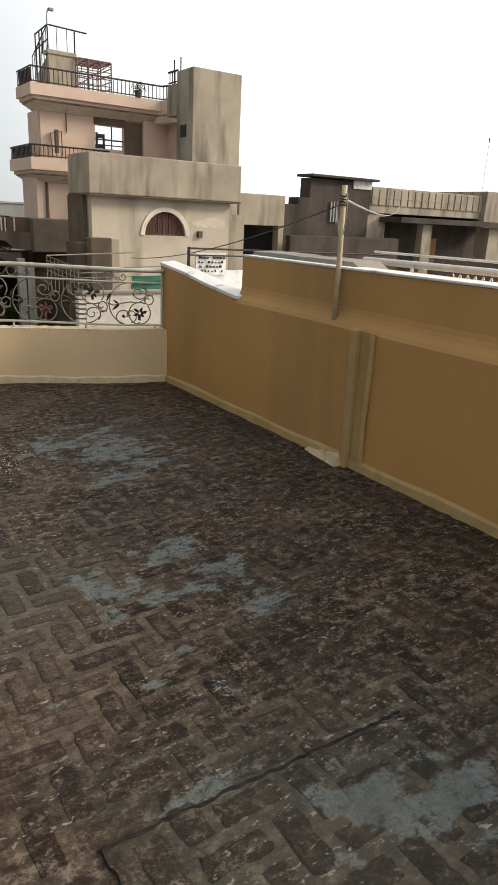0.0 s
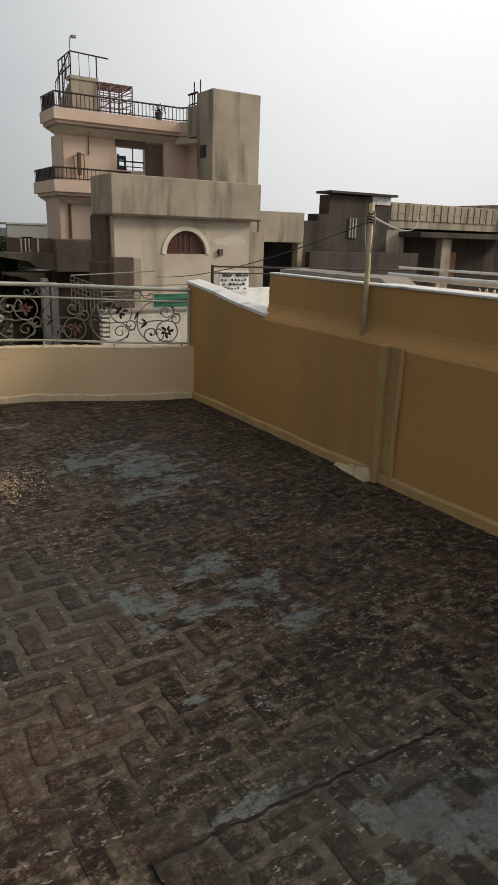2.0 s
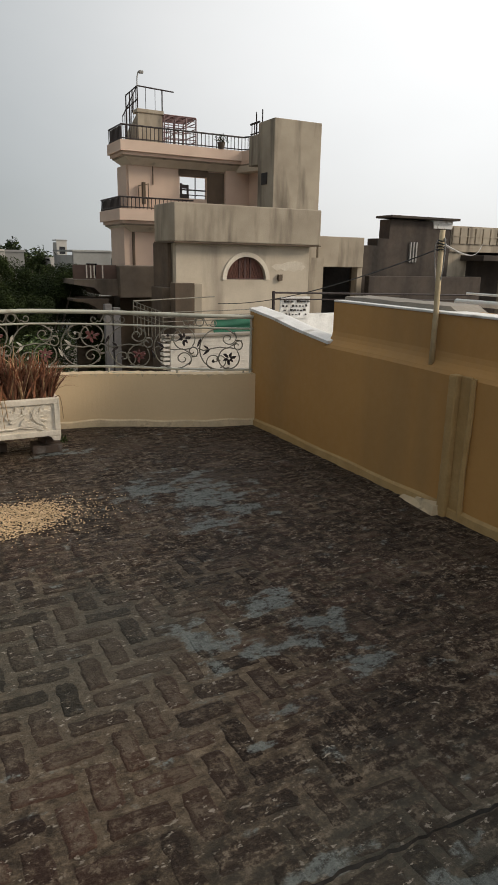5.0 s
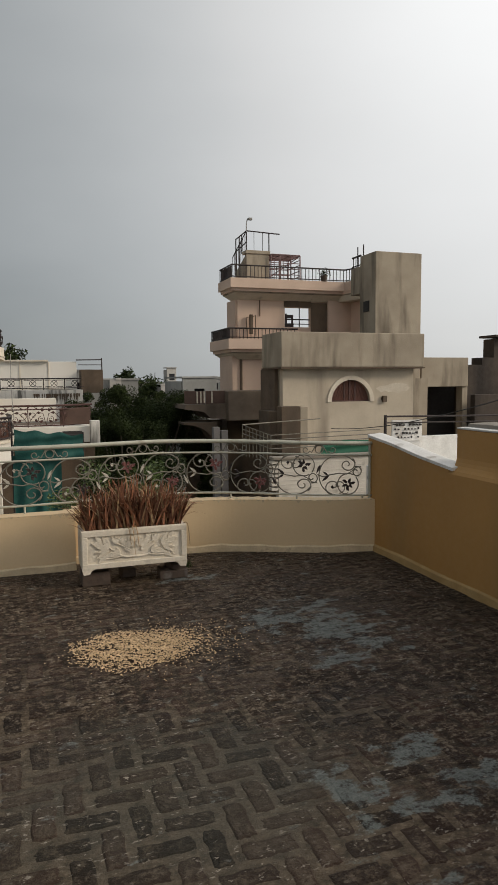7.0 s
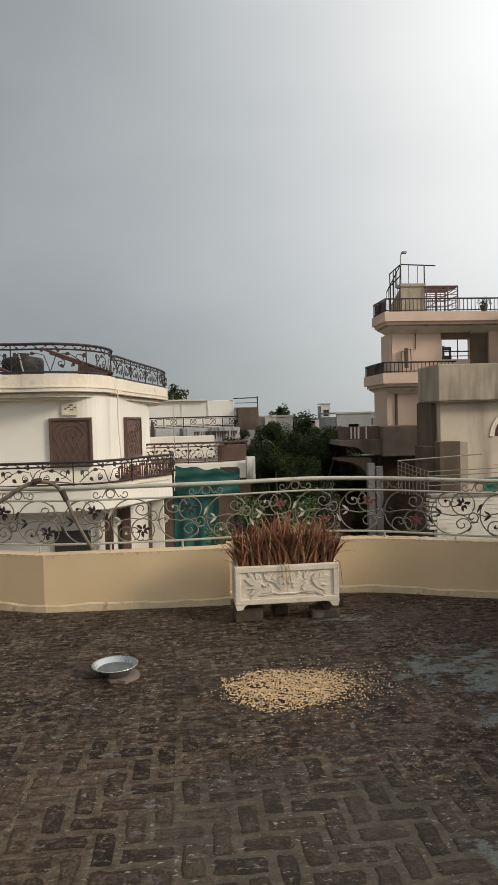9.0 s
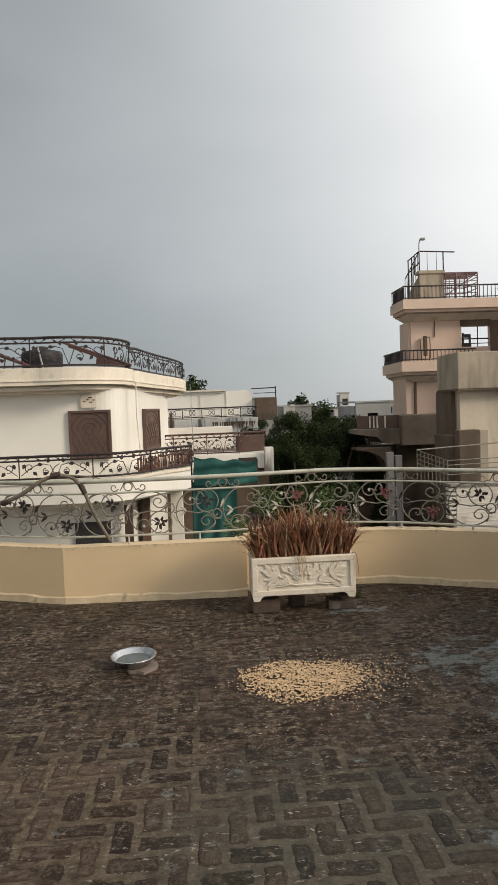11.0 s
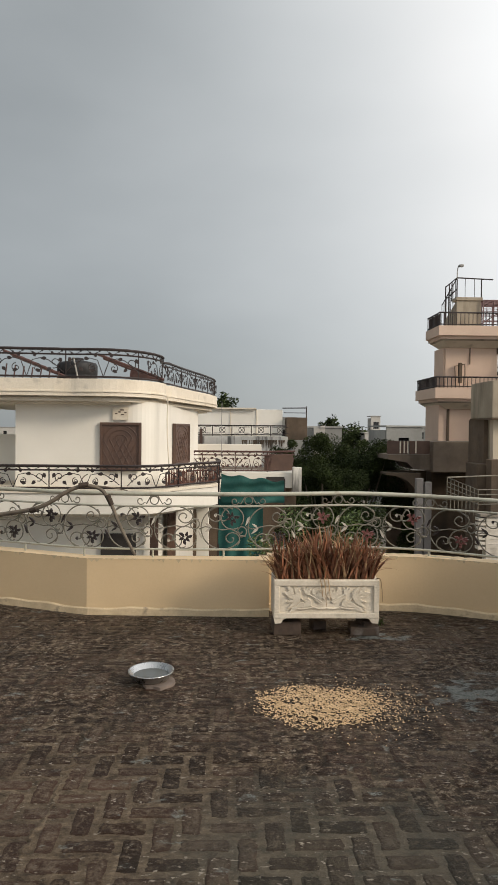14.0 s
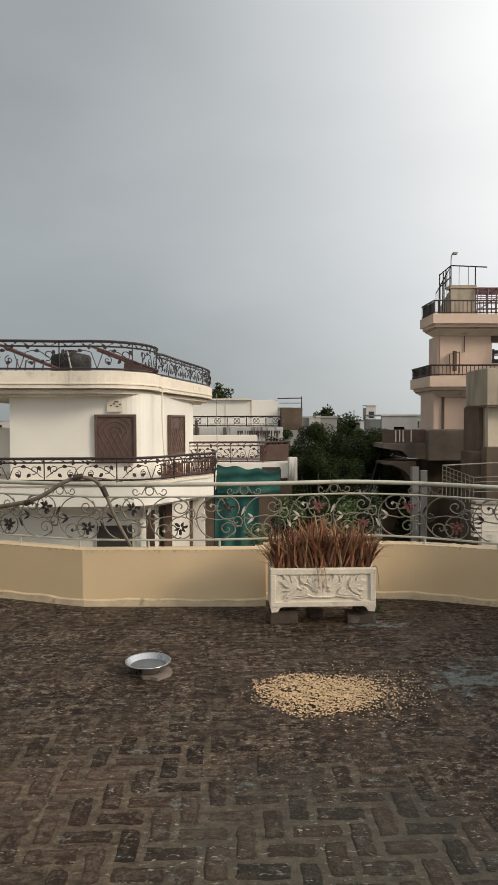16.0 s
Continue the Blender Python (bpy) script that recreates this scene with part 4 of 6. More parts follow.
random.seed(31)
grain = Shape()
for _ in range(9000):
    if random.random() < 0.86:
        a, q = random.uniform(0, 6.283), math.sqrt(random.random())
        edge = 1 + 0.10 * math.sin(3 * a + 0.7) + 0.07 * math.sin(7 * a + 2) + random.gauss(0, 0.06)
        x, y = 0.335 + 0.385 * q * edge * math.cos(a), 4.565 + 0.285 * q * edge * math.sin(a)
        if q > 0.72 and random.random() < 0.4:
            continue
        heap = noise.noise((x * 44, y * 36, 0.3)) + 0.6 * noise.noise((x * 9, y * 9, 4.0)) + 0.25 * (1 - q)
    else:
        x, y = random.gauss(0.56, 0.22), random.gauss(4.56, 0.17)
        heap = noise.noise((x * 44, y * 36, 0.3))
    if heap < random.uniform(-0.55, -0.05):
        continue
    z, ln, w, a = 0.003 + max(0, heap) * 0.014 + random.uniform(0, 0.004), random.uniform(0.004, 0.0085), random.uniform(0.003, 0.0055), random.uniform(0, 3.14)
    c, q = math.cos(a), math.sin(a)
    grain.add([(x + c * ln, y + q * ln, z + 0.001), (x - q * w, y + c * w, z), (x - c * ln, y - q * ln, z + 0.001), (x + q * w, y - c * w, z), (x, y, z + w)],
              [(0, 1, 4), (1, 2, 4), (2, 3, 4), (3, 0, 4)])
tagged(part("grain", grain, "grain"), "pale golden grain strewn over the floor for birds", "grain", kind="stuff")

branch = thing("dead_branch", "bare dry branch hooked over the railing", "branch")
part("stem", Shape().tube(rounded([(-2.6, 6.75, 0.78), (-2.1, 6.62, 0.86), (-1.8, 6.46, 0.93), (-1.55, 6.46, 1.11), (-1.33, 6.46, 1.12), (-1.23, 6.46, 0.98), (-1.16, 6.47, 0.78), (-1.02, 6.46, 0.52)], 2), 0.021, 8, 0.013), "bark", branch, smooth=True)
for p, q in (((-1.50, 6.455, 1.115), (-1.42, 6.455, 1.13)), ((-1.26, 6.455, 1.04), (-1.22, 6.455, 0.95)), ((-1.93, 6.53, 0.89), (-1.87, 6.50, 0.91))):
    part("knot", Shape().tube([p, tuple((a + b) / 2 for a, b in zip(p, q)), q], 0.026, 8, 0.022), "soil", branch, "dark swollen knot")
part("twig", Shape().tube(rounded([(-1.35, 6.46, 1.115), (-1.18, 6.43, 1.10), (-1.08, 6.42, 1.08)], 2), 0.008, 6, 0.004), "bark", branch)
part("twig", Shape().tube(rounded([(-1.5, 6.46, 1.12), (-1.47, 6.45, 1.19), (-1.42, 6.44, 1.22)], 2), 0.007, 6, 0.003), "bark", branch)


# ---- the neighbouring houses ----
def bar_rail(parent, pts, z0, h, gap, material="iron", r=0.024, name="balustrade"):
    """A plain bar railing along a plan line: rails, posts and its many thin bars."""
    part("hand_rail", Shape().tube([(*p, z0 + h) for p in pts], r * 1.5, 6), material, parent)
    part("lower_rail", Shape().tube([(*p, z0 + 0.07) for p in pts], r, 6), material, parent)
    s, total = Shape(), length_of(pts)
    for i in range(int(total / gap) + 1):
        x, y, _ = run(pts, min(total - 0.001, i * gap))
        s.tube([(x, y, z0), (x, y, z0 + h)], r * 0.7, 4, caps=False)
    part("bar_infill", s, material, parent, kind="stuff")


def vine_rail(parent, pts, z0, h, unit, material="iron"):
    """An ornamental railing: two upper rails with a frieze, a lower rail, posts, and vines with leaves."""
    band = h * 0.17
    k = max(6, int(length_of(pts) / 0.25))
    total = length_of(pts)
    line = [run(pts, total * i / k)[:2] for i in range(k + 1)]
    for nm, z, r in (("top_rail", z0 + h, 0.034), ("frieze_rail", z0 + h - band, 0.02), ("bottom_rail", z0 + 0.05, 0.024)):
        part(nm, Shape().tube([(*p, z) for p in line], r, 6), material, parent)
    s = Shape()
    m = int(total / 0.22)
    for i in range(m):
        x, y, hd = run(pts, total * (i + 0.5) / m)
        c, q = math.cos(radians(hd)), math.sin(radians(hd))
        zm, up = z0 + h - band / 2, (1 if i % 2 else -1)
        s.tube([(x + c * u, y + q * u, zm + up * band * 0.42 * math.sin(u * 14)) for u in (-0.11, -0.07, -0.03, 0.03, 0.07, 0.11)], 0.009, 4, caps=False)
        t = Shape()
        leaf_shape(t, 0, 0, 0.07, 0.05, 40 * up, 0.014)
        s.add([(x + c * px + q * -py, y + q * px + c * py, zm + pz) for px, py, pz in t.v], t.f)
    part("frieze", s, material, parent, kind="stuff")
    n = max(1, round(total / unit))
    body = h - band - 0.05
    for i in range(n):
        s, lf = Shape(), Shape()
        x, y, hd = run(pts, total * (i + 0.5) / n)
        hw, zc = total / n / 2, z0 + 0.05 + body / 2
        for sg in (1, -1):
            for pts2 in ([(0, 0, -body * 0.5)] + [(sg * hw * u, 0, body * (0.42 * math.sin(u * 3.3 + 0.2) - 0.25 * u)) for u in (0.15, 0.35, 0.55, 0.75, 0.95)],
                         arc(sg * hw * 0.27, -body * 0.12, body * 0.2, 90, 90 - sg * 420, 18, 0.03), arc(sg * hw * 0.72, body * 0.12, body * 0.26, 250, 250 + sg * 400, 18, 0.03)):
                s.tube(pts2, 0.0105, 5, caps=False)
            for u, w in ((0.22, 0.36), (0.5, 0.32), (0.62, -0.1), (0.84, 0.34), (0.35, -0.30)):
                a = 40 + 300 * u
                leaf_shape(lf, sg * hw * u, body * w, 0.125, 0.085, a if sg > 0 else 180 - a, 0.016)
        panel = part("vine_panel", s, material, parent)
        panel.matrix_local = pose(x, y, zc, 0, 0, hd)
        part("iron_leaves", lf, material, panel)
        x0, y0, _ = run(pts, total * i / n)
        part("post", Shape().tube([(x0, y0, z0), (x0, y0, z0 + h)], 0.016, 6), material, parent)


def shutter(parent, x0, x1, z0, z1, place, tag="steel window with a raised lattice"):
    """A closed steel shutter in its frame, with a raised diagonal lattice and arches; in its own plane y = 0."""
    w, h = x1 - x0, z1 - z0
    leaf = part("window", Shape().box(x0, -0.02, z0, x1, 0.04, z1, 0.008), "shutter", parent, tag)
    leaf.matrix_local = place
    s = Shape()
    for a, b, c, d in ((x0, z0, x0 + 0.06, z1), (x1 - 0.06, z0, x1, z1), (x0 + 0.06, z1 - 0.06, x1 - 0.06, z1), (x0 + 0.06, z0, x1 - 0.06, z0 + 0.06)):
        s.box(a, -0.06, b, c, -0.01, d, 0.006)
    part("window_frame", s, "shutter", leaf)
    s = Shape()
    for i in range(6):
        u = 0.12 + 0.15 * i
        s.tube([(x0 + w * u, -0.028, z0 + h * 0.10), (x0 + w * min(0.94, u + 0.35), -0.028, z0 + h * (0.10 + min(0.94 - u, 0.35) * 1.6))], 0.010, 5)
        s.tube([(x0 + w * (1 - u), -0.028, z0 + h * 0.10), (x0 + w * max(0.06, 1 - u - 0.35), -0.028, z0 + h * (0.10 + min(0.94 - u, 0.35) * 1.6))], 0.010, 5)
    for r in (0.16, 0.28, 0.4):
        s.tube([(x0 + w / 2 + w * r * math.cos(t) * 1.05, -0.028, z0 + h * 0.62 + h * 0.32 * r / 0.4 * math.sin(t)) for t in (math.pi * j / 12 for j in range(13))], 0.010, 5)
    part("lattice", s, "shutter", leaf, "raised iron lattice")
    return leaf


# the white house with the bowed corner
house = thing("white_house", "white two-storey house with bowed corner and iron railings", "house")
WH = rounded([(-7.6, 17.0), (-2.75, 17.0), (-2.3, 17.12), (-2.05, 17.6), (-1.95, 18.4), (-1.68, 21.0), (-1.22, 23.6), (-1.6, 26.5)], 2)
# the roof's edge: a long front bow, a notch, then a second bow down the side
ROOF = [(-7.6, 16.1)] + rounded([(-4.3, 16.36), (-3.95, 16.42), (-3.7, 16.36), (-3.1, 16.34), (-2.5, 16.62), (-2.05, 17.25), (-1.86, 18.1), (-1.98, 18.55)], 2) + rounded([(-1.80, 18.75), (-1.52, 20.4), (-1.22, 21.8), (-0.92, 23.2), (-0.72, 24.6), (-0.70, 25.8), (-0.95, 26.6)], 2)
BALCONY = rounded([(-7.6, 16.0), (-2.5, 15.9), (-1.95, 16.1), (-1.6, 16.5), (-1.15, 17.3), (-0.62, 17.8), (-0.40, 18.4), (-0.45, 19.6), (-0.9, 21.5)], 2)
loop = lambda edge: list(edge) + [(-7.6, 26.8)]
part("wall", Shape().prism(loop([(-5.4, 17.0)] + [p for p in WH if p[0] > -5.4]), -0.45, 2.24), "white", house)
part("lower_wall", Shape().prism(loop(offset(WH, 0.12)), GROUND, -0.45), "white", house)
for nm, d, z0, z1, m in (("eave_moulding", 0.34, 2.16, 2.22, "cornice"), ("eave_step", 0.16, 2.22, 2.30, "cornice"), ("eave_shadow", 0.22, 2.30, 2.34, "cornice"), ("roof_parapet", -0.02, 2.34, 2.74, "cornice"), ("parapet_lip", -0.045, 2.43, 2.46, "cornice")):
    part(nm, Shape().prism(loop(offset(ROOF, d)), z0, z1), m, house)
cut = next(i for i, p in enumerate(ROOF) if p[1] > 18.5)
vine_rail(house, offset(ROOF, 0.06)[:cut + 1], 2.74, 0.69, 1.75, "iron")
vine_rail(house, offset(ROOF, 0.06)[cut + 1:], 2.74, 0.60, 1.6, "iron")
part("balcony_slab", Shape().prism(loop(offset(BALCONY, 0.04)), -0.38, 0.12), "white", house, "white balcony slab")
part("balcony_lip", Shape().prism(loop(BALCONY), 0.10, 0.17), "cornice", house)
part("balcony_soffit", Shape().prism(loop(offset(BALCONY, 0.28)), -0.47, -0.38), "cornice", house)
vine_rail(house, offset(BALCONY, 0.06)[:-5], 0.17, 0.55, 1.75, "iron")
# rusty matting tied inside the railing round the bow
bow = [p for p in offset(BALCONY, 0.1) if p[0] > -1.78 and p[1] < 19.0]
s = Shape()
random.seed(4)
tot = length_of(bow)
for i in range(int(tot / 0.024)):
    x, y, hd = run(bow, min(tot - 0.01, i * 0.024))
    s.tube([(x, y, 0.19), (x + random.uniform(-0.02, 0.02), y, 0.60 + random.uniform(-0.08, 0.03))], 0.0125, 4, caps=False)
part("matting", s, "matting", house, "rusty brown matting tied along the balcony railing", kind="stuff")
shutter(house, -0.50, 0.50, 0.55, 1.73, pose(-2.86, 16.99, 0, 0, 0, 0))
side = math.degrees(math.atan2(5.2, 0.86))
shutter(house, -0.9, 0.9, 0.55, 1.73, pose(-1.635, 20.4, 0, 0, 0, side), "narrow brown steel window with a raised lattice")
s = Shape().box(-3.06, 16.965, 1.79, -2.68, 17.01, 2.10, 0.006)
plaque = part("plaque", s, "cornice", house, "small carved plaque with a line of script")
s = Shape()
for i, (u, q, w) in enumerate(((-2.99, 1.93, 0.05), (-2.92, 1.97, 0.06), (-2.85, 1.91, 0.07), (-2.77, 1.96, 0.05), (-2.88, 2.02, 0.1))):
    s.box(u, 16.955, q, u + w, 16.968, q + 0.028)
part("script_bars", s, "shutter", plaque)
s = Shape().tube(rounded([(-1.78, 17.6, 2.4), (-1.80, 17.6, 1.6), (-1.76, 17.6, 0.9), (-1.70, 17.5, 0.2)], 2), 0.016, 6)
part("hanging_wire", Shape().tube([(-0.44, 20.0, 2.35), (-0.46, 20.0, 1.4), (-0.42, 20.0, 0.6)], 0.010, 5), "pipe", house)
part("drain_pipe", s, "cornice", house)
# wider panel takes the unlit near-black as its colour
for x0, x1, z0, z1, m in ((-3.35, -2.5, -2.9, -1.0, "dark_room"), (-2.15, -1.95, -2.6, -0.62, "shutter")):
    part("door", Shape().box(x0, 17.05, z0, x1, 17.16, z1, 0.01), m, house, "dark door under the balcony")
part("door", Shape().box(-0.4, -0.03, -2.8, 0.35, 0.03, -0.6, 0.01), "shutter", house, "brown door under the balcony").matrix_local = pose(-1.80, 19.2, 0, 0, 0, side)
part("pillar", Shape().box(-1.12, 19.2, GROUND, -0.78, 19.55, -0.42, 0.02), "white", house)
part("side_wall", Shape().box(-9.5, 18.6, GROUND, -5.3, 18.8, 1.4, 0.01), "white", house, "lower white side wall")
# roof clutter of the white house
tank = thing("water_tank", "black plastic water tank on the white roof", "tank", at=(-4.25, 18.5, 2.74))
part("barrel", Shape().lathe([(0.0, 0.0), (0.50, 0.0), (0.52, 0.05), (0.52, 0.2), (0.50, 0.23), (0.52, 0.26), (0.52, 0.5), (0.48, 0.56), (0.2, 0.62), (0.0, 0.62)], 24), "tank", tank, smooth=True)
part("lid", Shape().lathe([(0.0, 0.70), (0.15, 0.69), (0.17, 0.6)], 14), "tank", tank)
part("inlet_pipe", Shape().tube([(0.16, -0.56, 0.0), (0.02, -0.56, 0.66)], 0.022, 6), "pipe", tank, "grey inlet pipe")
stair = thing("iron_stair", "rusty iron stair frame lying on the white roof", "stair")
for a, b in (((-6.0, 17.9, 3.55), (-4.3, 17.9, 2.85)), ((-6.0, 18.6, 3.5), (-4.3, 18.6, 2.82)), ((-3.55, 17.7, 3.45), (-1.9, 17.9, 2.84)), ((-3.5, 18.1, 3.4), (-2.0, 18.3, 2.82))):
    part("stringer", Shape().tube([a, b], 0.035, 6), "rust", stair)
for i in range(9):
    u = i / 9
    part("tread", Shape().box(-6.0 + 1.7 * u, 17.9, 3.50 - 0.7 * u, -5.86 + 1.7 * u, 18.6, 3.53 - 0.7 * u), "rust", stair)
for i in range(10):
    x = -6.6 + 0.22 * i
    part("baluster", Shape().tube([(x, 17.85, 2.8), (x + 0.05, 17.85, 3.3 - 0.03 * i)], 0.018, 5), "rust", stair)
part("landing", Shape().slab_y([(-2.75, 2.84), (-2.72, 3.06), (-2.1, 2.86), (-1.9, 2.80)], 17.6, 17.9), "rust", stair)

# the second white house, farther down the lane
h2 = thing("mouldy_white_house", "white house with mould-stained parapet and lattice rail", "house")
part("upper_wall", Shape().box(-6.0, 36.5, 1.2, 2.62, 44.0, 2.62, 0.02), "white", h2)
part("roof_slab", Shape().box(-1.2, 36.3, 2.62, 1.2, 44.0, 2.70), "cornice", h2)
part("wall", Shape().box(-7.0, 35.0, GROUND, 2.78, 44.0, 1.18, 0.02), "mouldy", h2)
random.seed(61)
streaks = Shape()
for _ in range(45):
    x, w, dz = random.uniform(0.35, 2.7), random.uniform(0.02, 0.05), random.uniform(0.12, 0.55)
    streaks.slab_y([(x - w, 1.0), (x - w * 0.7, 1.0 - dz * 0.6), (x - w * 0.2, 1.0 - dz), (x + w * 0.3, 1.0 - dz * 0.75), (x + w, 1.0 - dz * 0.3), (x + w, 1.01)], 34.99 - random.uniform(0, 0.006), 35.01)
part("mould_streaks", streaks, "plaster_dark", h2, "black mould run down from the parapet", kind="stuff")
for x in (-0.2, 1.2):
    part("wall_joint", Shape().box(x, 36.46, 1.2, x + 0.05, 36.5, 2.62), "cornice", h2)
part("hand_rail", Shape().tube([(-6, 35.1, 1.74), (2.7, 35.1, 1.74)], 0.035, 6), "iron", h2)
part("lower_rail", Shape().tube([(-6, 35.1, 1.28), (2.7, 35.1, 1.28)], 0.025, 6), "iron", h2)
for i in range(9):
    x = -5.6 + i * 1.0
    s = Shape().tube([(x - 0.5, 35.1, 1.2), (x - 0.5, 35.1, 1.74)], 0.025, 5)
    for q in (1, -1):
        s.tube([(x - 0.42, 35.1, 1.51 + 0.16 * q), (x - 0.15, 35.1, 1.51 + 0.16 * q), (x, 35.1, 1.51 - 0.0 * q), (x + 0.15, 35.1, 1.51 - 0.16 * q), (x + 0.42, 35.1, 1.51 - 0.16 * q)], 0.016, 5)
    s.tube([(x + px, 35.1, 1.51 + pz) for px, _, pz in arc(0, 0, 0.15, 0, 360, 16)], 0.016, 5)
    part("rail_panel", s, "iron", h2)
part("gate_post", Shape().box(-1.75, 34.6, -0.5, -1.6, 34.8, 1.55), "shutter", h2)
part("dark_door", Shape().box(2.8, 36.0, 1.0, 3.9, 37.2, 2.2, 0.02), "plaster_dark", h2)
part("roof_aerial", Shape().tube([(2.6, 36.4, 2.7), (3.9, 36.4, 2.72)], 0.03, 5).tube([(3.9, 36.4, 2.0), (3.9, 36.4, 2.8)], 0.03, 5).tube([(2.7, 36.4, 2.45), (3.9, 36.4, 2.45)], 0.02, 5), "iron", h2, "iron rail on the roof")

# the balcony house between, with the teal cloth
h3 = thing("balcony_house", "white house with leaf-work balcony railing", "house")
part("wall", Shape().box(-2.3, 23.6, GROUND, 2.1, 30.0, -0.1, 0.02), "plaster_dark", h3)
part("balcony_slab", Shape().box(-2.3, 22.6, -0.35, 2.15, 24.0, 0.16, 0.03), "white", h3)
part("back_wall", Shape().box(-2.3, 26.0, 0.16, 1.0, 26.2, 1.0, 0.02), "white", h3)
vine_rail(h3, [(-2.2, 22.7), (0.9, 22.7), (2.0, 23.3)], 0.16, 0.68, 1.2, "rust")
part("hanging_mat", Shape().box(0.95, 22.86, 0.22, 1.9, 22.92, 0.74, 0.01), "shutter", h3, "rusty mat over the railing")
part("white_pier", Shape().box(1.85, 22.4, -0.5, 2.15, 22.62, 0.35, 0.02), "mouldy", h3)
# dark sheet on the slab's face stands in for an opening's shade
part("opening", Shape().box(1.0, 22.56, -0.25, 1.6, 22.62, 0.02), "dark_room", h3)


def cloth(name, x0, x1, z0, z1, y, material, label, folds=7, wav=0.05, top=None, sagging=1.0):
    """A hanging sheet with folds, sagging between its ties."""
    s, nx, nz = Shape(), 40, 14
    v = []
    for j in range(nz + 1):
        for i in range(nx + 1):
            u, w = i / nx, j / nz
            sag = sagging * (0.07 * math.sin(u * math.pi * 3) ** 2 * (1 - w) + 0.03 * math.sin(u * 17))
            tz = (z1 - (0.16 * u if top else 0)) - sag
            v.append((x0 + (x1 - x0) * u + 0.01 * math.sin(w * 9), y + wav * math.sin(u * folds * 6.28 + w * 1.5) * (0.4 + 0.6 * w) + 0.02 * math.sin(w * 14 + u * 5), tz + (z0 - tz) * w))
    f = [(j * (nx + 1) + i, j * (nx + 1) + i + 1, (j + 1) * (nx + 1) + i + 1, (j + 1) * (nx + 1) + i) for j in range(nz) for i in range(nx)]
    f += [tuple(q + (nx + 1) * (nz + 1) for q in g[::-1]) for g in f]
    v += [(x, y2 + 0.006, z) for x, y2, z in v]
    return tagged(part(name, s.add(v, f), material, smooth=True), label, "cloth")


cloth("shade_cloth", -0.40, 1.02, -0.05, 0.60, 15.6, "teal", "sagging teal shade cloth tied along a frame", 2.3, 0.035, True, 0.45)
cloth("shade_cloth", -0.45, 0.55, -2.2, 0.02, 15.75, "teal", "teal shade cloth hanging to the ground", 2.6, 0.05, None, 0.3)
frame_ = thing("cloth_frame", "pipe frame holding the teal cloth", "frame")
for x in (-0.45, 1.04):
    part("upright", Shape().tube([(x, 15.80, GROUND), (x, 15.80, 0.48)], 0.022, 6), "iron", frame_)
part("cross_bar", Shape().tube([(-0.45, 15.80, 0.48), (1.04, 15.80, 0.40)], 0.02, 6), "iron", frame_)

# the raw plaster house: box storey, arch window, tall tower, banded balconies
h4 = thing("plaster_house", "unfinished grey plaster house with arched window", "house")
part("band_parapet", Shape().box(7.46, 20.0, 1.98, 12.60, 21.75, 3.08, 0.03), "plaster", h4, "broad plaster parapet band")
part("band_edge", Shape().box(7.44, 19.98, 1.93, 12.62, 21.75, 1.975), "plaster_dark", h4)
ax, az0, ar = 10.02, 0.86, 0.71
wall = pierced(7.62, 12.38, GROUND, 1.93, 20.3, 20.55, [(ax - ar, ax + ar, az0, az0 + ar + 0.03)])
for sg in (1, -1):     # spandrels of the arch
    poly = [(ax + sg * ar, az0 + ar + 0.03)] + [(ax + sg * ar * math.cos(t), az0 + ar * math.sin(t)) for t in (math.pi / 2 * j / 10 for j in range(11))] + [(ax, az0 + ar + 0.03)]
    part("spandrel", Shape().slab_y(poly if sg < 0 else poly[::-1], 20.3, 20.55), "plaster_light", h4)
front_wall = part("wall", wall, "plaster_light", h4, "pale plastered front wall")
s = Shape()
ring = [(ax + r * math.cos(t), az0 + r * math.sin(t)) for r in (ar, ar + 0.14) for t in (math.pi * j / 20 for j in range(21))]
s.add([(x, 20.26, z) for x, z in ring] + [(x, 20.302, z) for x, z in ring], [(j, j + 1, 22 + j, 21 + j) for j in range(20)] + [(21 + j, 22 + j, 64 + j, 63 + j) for j in range(20)] + [(j + 1, j, 42 + j, 43 + j) for j in range(20)])
part("arch_surround", s, "cornice", front_wall, "chipped pale arch surround")
win = part("arch_window", Shape().slab_y([(ax + ar * math.cos(t), az0 + ar * math.sin(t)) for t in (math.pi * j / 20 for j in range(21))], 20.42, 20.46), "arch_red", h4, "faded red lattice arch window")
s = Shape().box(ax - 0.03, 20.38, az0, ax + 0.03, 20.42, az0 + ar).box(ax - 0.22, 20.38, az0, ax - 0.17, 20.42, az0 + 0.66).box(ax + 0.17, 20.38, az0, ax + 0.22, 20.42, az0 + 0.66).box(ax - ar, 20.37, az0, ax + ar, 20.42, az0 + 0.05)
part("window_frame", s, "rust", win)
s = Shape()
for i in range(-9, 10):
    for sg in (1, -1):
        pts = [(ax + i * 0.1 + sg * q * 0.4, 20.40, az0 + 0.05 + q) for q in (0.0, 0.15, 0.3, 0.45, 0.6)]
        pts = [p for p in pts if math.hypot(p[0] - ax, p[2] - az0) < ar - 0.03]
        s.tube(pts, 0.012, 4, caps=False)
part("lattice", s, "arch_red", win, kind="stuff")
